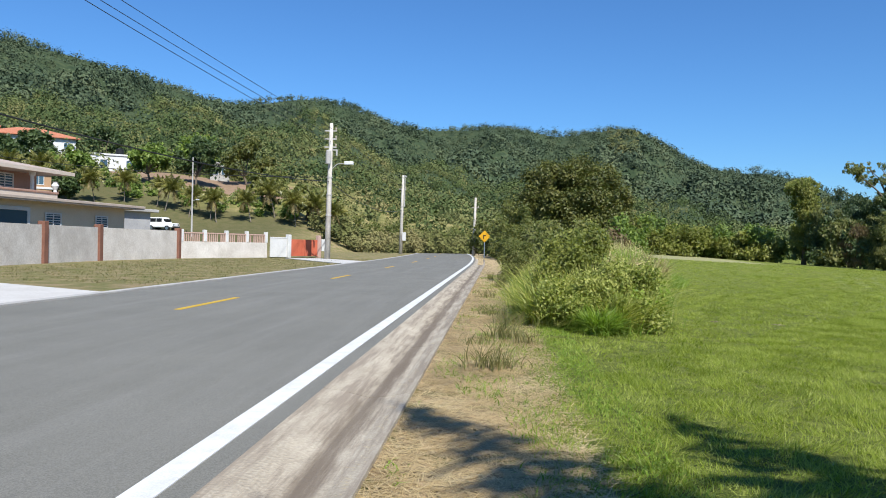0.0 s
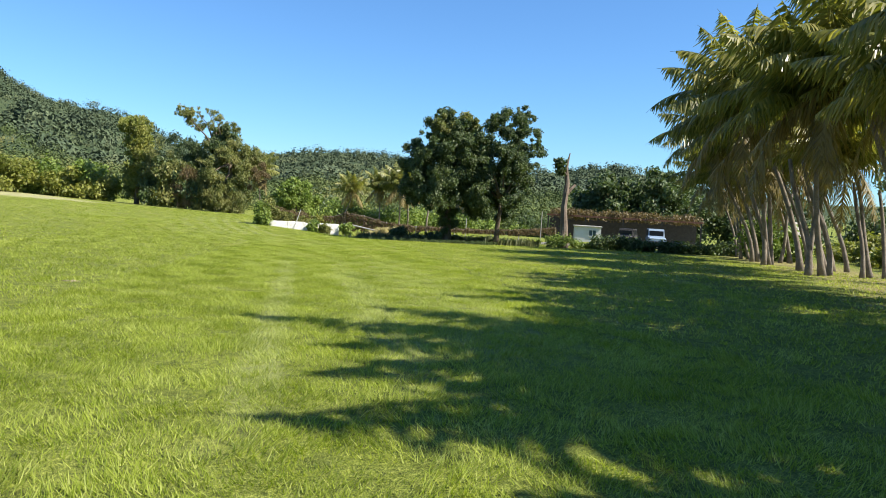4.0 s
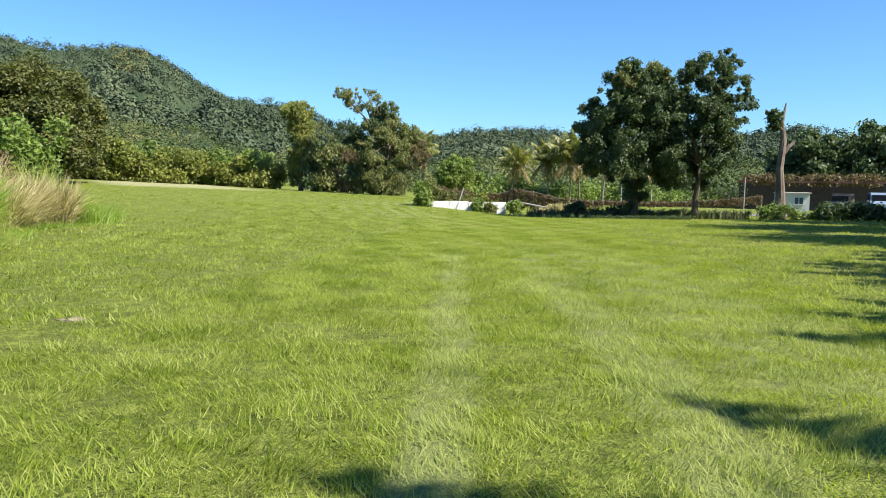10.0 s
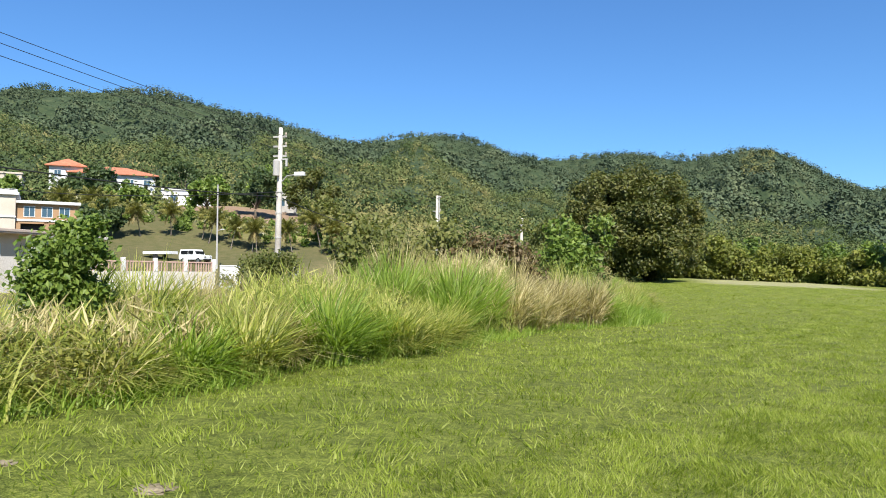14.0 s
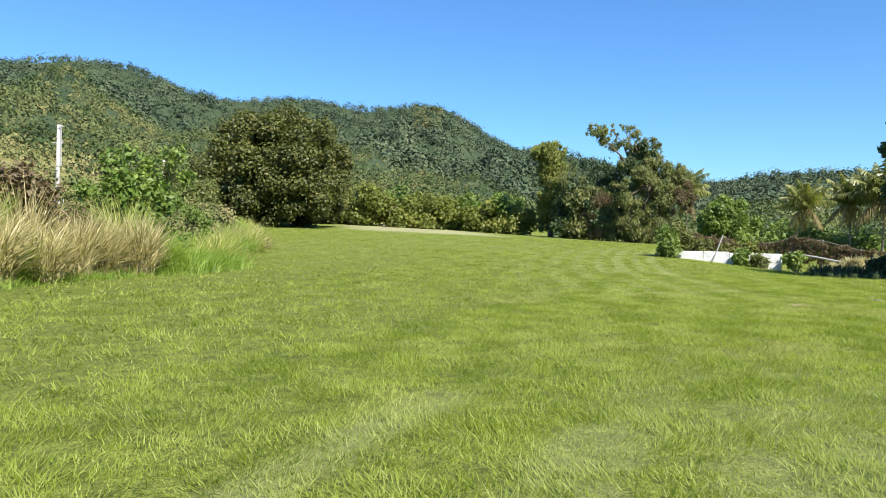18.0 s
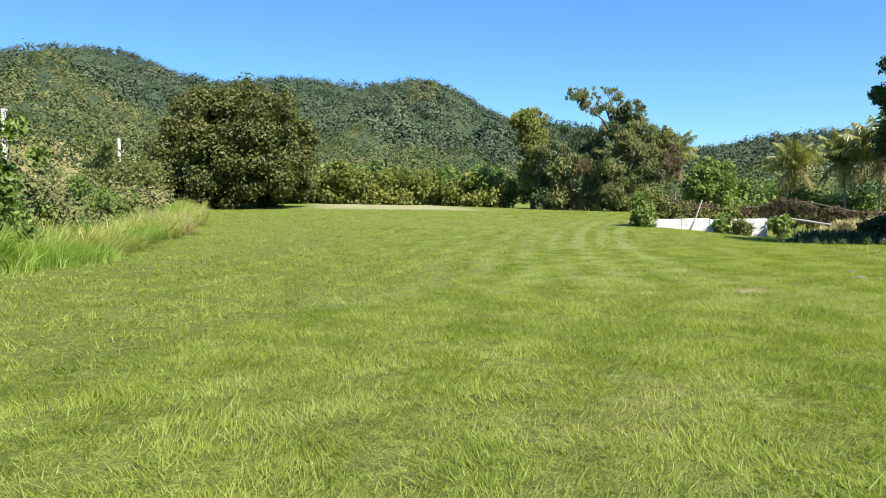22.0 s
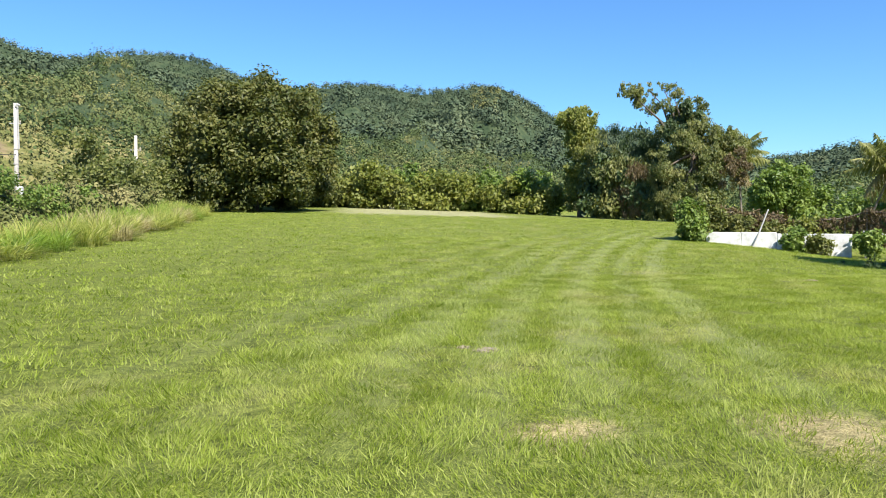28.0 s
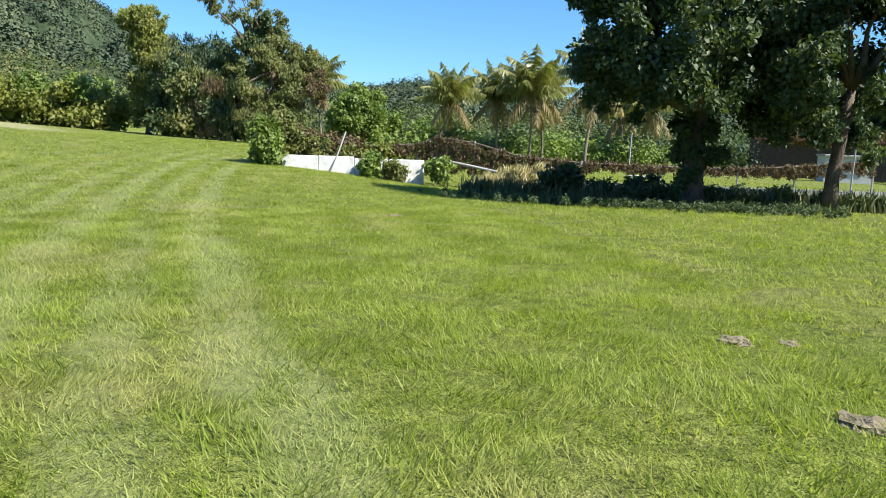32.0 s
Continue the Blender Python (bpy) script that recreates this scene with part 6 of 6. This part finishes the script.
tagged(part("leaning_pipe", tube([(32.8, 50.75, z_at(32.8, 50.75)), (33.5, 50.95, z_at(33.4, 50.9) + 1.55)], [0.03, 0.03], 8), M_CONCRETE), "thin grey pipe leaning on the low wall", "pipe")
rail = thing("fallen_rail", pose(0, 0, 0), "bent grey rail fallen against a post", "rail")
part("bar", tube([(36.4, 49.3, z_at(36.4, 49.3) + 1.05), (37.2, 48.2, z_at(37.2, 48.2) + 0.9), (37.9, 47.3, z_at(37.9, 47.3) + 0.7), (38.2, 46.6, z_at(38.2, 46.6) + 0.02)], [0.05, 0.05, 0.05, 0.05], 8), M_CONCRETE, rail)
thicket("dry_clump", "dry drooping leaves below the sagging fence", [(37.2, 47.0), (38.6, 45.6)], 0.9, 0.5, 5000, 0.03, M_DRYREED, 40, 0.22, 1.4, 8.0)

# withered vine on the sagging fence
FENCE = [(32.3, 53.3, 1.5), (34.3, 51.9, 1.0), (36.4, 50.4, 1.5), (36.9, 49.8, 1.85), (37.9, 48.7, 1.75), (39.2, 47.5, 1.25), (41.0, 46.0, 0.98), (43.5, 44.2, 0.85), (46.0, 42.5, 0.85), (48.0, 41.3, 1.0), (50.5, 39.5, 1.35)]
HANG = [0.3, 0.3, 0.5, 1.25, 1.2, 0.75, 0.34, 0.26, 0.26, 0.4, 0.6]
vf = thing("vine_fence", pose(0, 0, 0), "sagging wire fence smothered in withered brown vines", "fence")
part("top_wire", tube([(x, y, z_at(x, y) + z) for x, y, z in FENCE], [0.03] * len(FENCE), 6), M_DEAD_BARK, vf)
for x, y, z in FENCE:
    part("post", tube([(x, y, z_at(x, y) - 0.1), (x, y, z_at(x, y) + z + 0.08)], [0.04, 0.035], 7), M_CONCRETE, vf)
rows = []
for (xa, ya, za), (xb, yb, zb), ha, hb in zip(FENCE, FENCE[1:], HANG, HANG[1:]):
    for _ in range(int(36 * math.hypot(xb - xa, yb - ya) * (0.4 + ha))):
        u = random.random()
        xx, yy = xa + (xb - xa) * u, ya + (yb - ya) * u
        drop = (ha + (hb - ha) * u) * random.random()
        rows.append((xx + 0.1 * (random.random() - 0.5), yy + 0.1 * (random.random() - 0.5), z_at(xx, yy) + za + (zb - za) * u - drop, 0.08 + 0.1 * random.random()))
arr = np.array(rows)
piece("withered_vines", mesh_of("withered_vines", *leaf_arrays(arr[:, :3], arr[:, 3], 34000, 0.035, long=4.0, droop=0.5), M_REDVINE), vf, "brown withered vine mat")
for x, y, h in ((43.3, 45.6, 2.1), (44.8, 44.2, 1.7), (48.3, 39.3, 2.6)):
    tagged(part("white_post", tube([(x, y, z_at(x, y) - 0.1), (x + 0.03, y, z_at(x, y) + h)], [0.035, 0.03], 8), M_CONCRETE), "thin whitewashed post in the yard", "post", "whitewashed posts")

# ---- yard beyond the fence ----
tagged(part("yard_drive", prism([(37.5, 44.5), (44, 40.5), (52, 36.5), (62, 34.5), (62, 38), (53, 40.2), (45, 44.2), (39.5, 47.5)], -2.0, -0.98), M_ASPHALT), "grey asphalt drive through the yard", "driveway", kind="structure")
shed = thing("shed", pose(68.6, 48.6, z_at(68.6, 48.6), 0, 0, -52), "small whitewashed flat-roofed shed", "shed")
part("wall", boxes((-1.4, 0, -0.6, 1.4, 2.2, 1.65)), M_WHITE, shed)
part("roof", boxes((-1.5, -0.2, 1.65, 1.5, 2.4, 1.77), bevel=0.02), M_CONCRETE, shed)
window(shed, 0.5, 0.7, 0.7, 0.6, 0)
perg = thing("pergola", pose(79.5, 51.0, z_at(79.5, 51.0), 0, 0, -57), "long open carport roofed with withered vines", "pergola")
for k in range(5):
    part("post", boxes((-9 + 4.5 * k - 0.08, -0.08, -0.8, -9 + 4.5 * k + 0.08, 0.08, 2.9)), M_DARKMETAL, perg)
part("beam", boxes((-9.2, -0.1, 2.9, 9.2, 0.1, 3.1), (-9.2, 4.9, 2.9, 9.2, 5.1, 3.1)), M_BROWNPOST, perg)
# Added dark sheet: gives the gloom below the vine roof
part("back_shade", boxes((-9.2, 6, -0.8, 9.2, 6.2, 3.0)), M_DARKMETAL, perg, "dark sheet for the shade under the vine roof")
a = np.stack([-9 + 18 * RNG.random(90), 5 * RNG.random(90), 3.1 + 0.25 * RNG.random(90)], -1)
piece("vine_roof", mesh_of("vine_roof", *leaf_arrays(a, np.full(90, 0.6), 12000, 0.16, droop=0.6), M_REDVINE), perg)
car("off_road_car", "dark grey off-road car parked by the carport", 74.2, 47.2, 200, M_DARKMETAL)
car("van", "pale blue van parked in the yard", 75.6, 44.4, 215, M_CARBLUE, 4.4, 1.8, 1.9)
tree("yard_tree", 91.5, 61, "broad dark tree shading the yard", 2.5, dome(0, 0, 5.2, 4.6, 4.4, 4.2, 60, 1.1, -0.6), 16000, 0.28, M_DARK, 0.35, fill=0.8, group="trees round the yard")
tree("yard_tree", 95.5, 55.5, "broad dark tree shading the yard", 2.5, dome(0, 0, 5.4, 5.0, 4.6, 4.6, 60, 1.2, -0.6), 16000, 0.28, M_DARK, 0.35, fill=0.8, group="trees round the yard")
stand = thing("yard_table", pose(41.0, 43.2, z_at(41, 43.2)), "small white-topped table in the yard", "table")
part("top", boxes((-0.4, -0.25, 0.6, 0.4, 0.25, 0.64), bevel=0.01), M_WHITE, stand)
for sx in (-0.34, 0.34):
    for sy in (-0.2, 0.2):
        part("leg", boxes((sx - 0.02, sy - 0.02, -0.1, sx + 0.02, sy + 0.02, 0.6)), M_DARKMETAL, stand)
thicket("back_thicket", "dark trees closing the yard behind the carport", [(96, 62), (106, 56), (112, 48), (114, 40)], 7.5, 5.0, 20000, 0.34, M_DARK, 90, 1.6)
# greenery behind the palm row
thicket("palm_undergrowth", "shaded green shrubs behind the palm trunks", [(46, 20.5), (54, 23), (62, 27), (72, 31)], 2.6, 3.0, 16000, 0.15, M_BUSH, 70, 0.7)
thicket("palm_undergrowth", "bright undergrowth behind the palm row", [(36, 6), (46, 12), (56, 17), (66, 23)], 2.4, 3.0, 20000, 0.16, M_YELLOWISH, 90, 0.6)
thicket("palm_undergrowth", "dark green trees behind the palm row", [(40, 2), (52, 8), (66, 15), (80, 24)], 6.5, 5.0, 22000, 0.26, M_DARK, 110, 1.4)
tagged(part("pale_house_wall", boxes((60, 24.5, -2, 62.5, 27.5, 1.9)), M_CONCRETE), "pale wall of a house glimpsed behind the palms", "house")
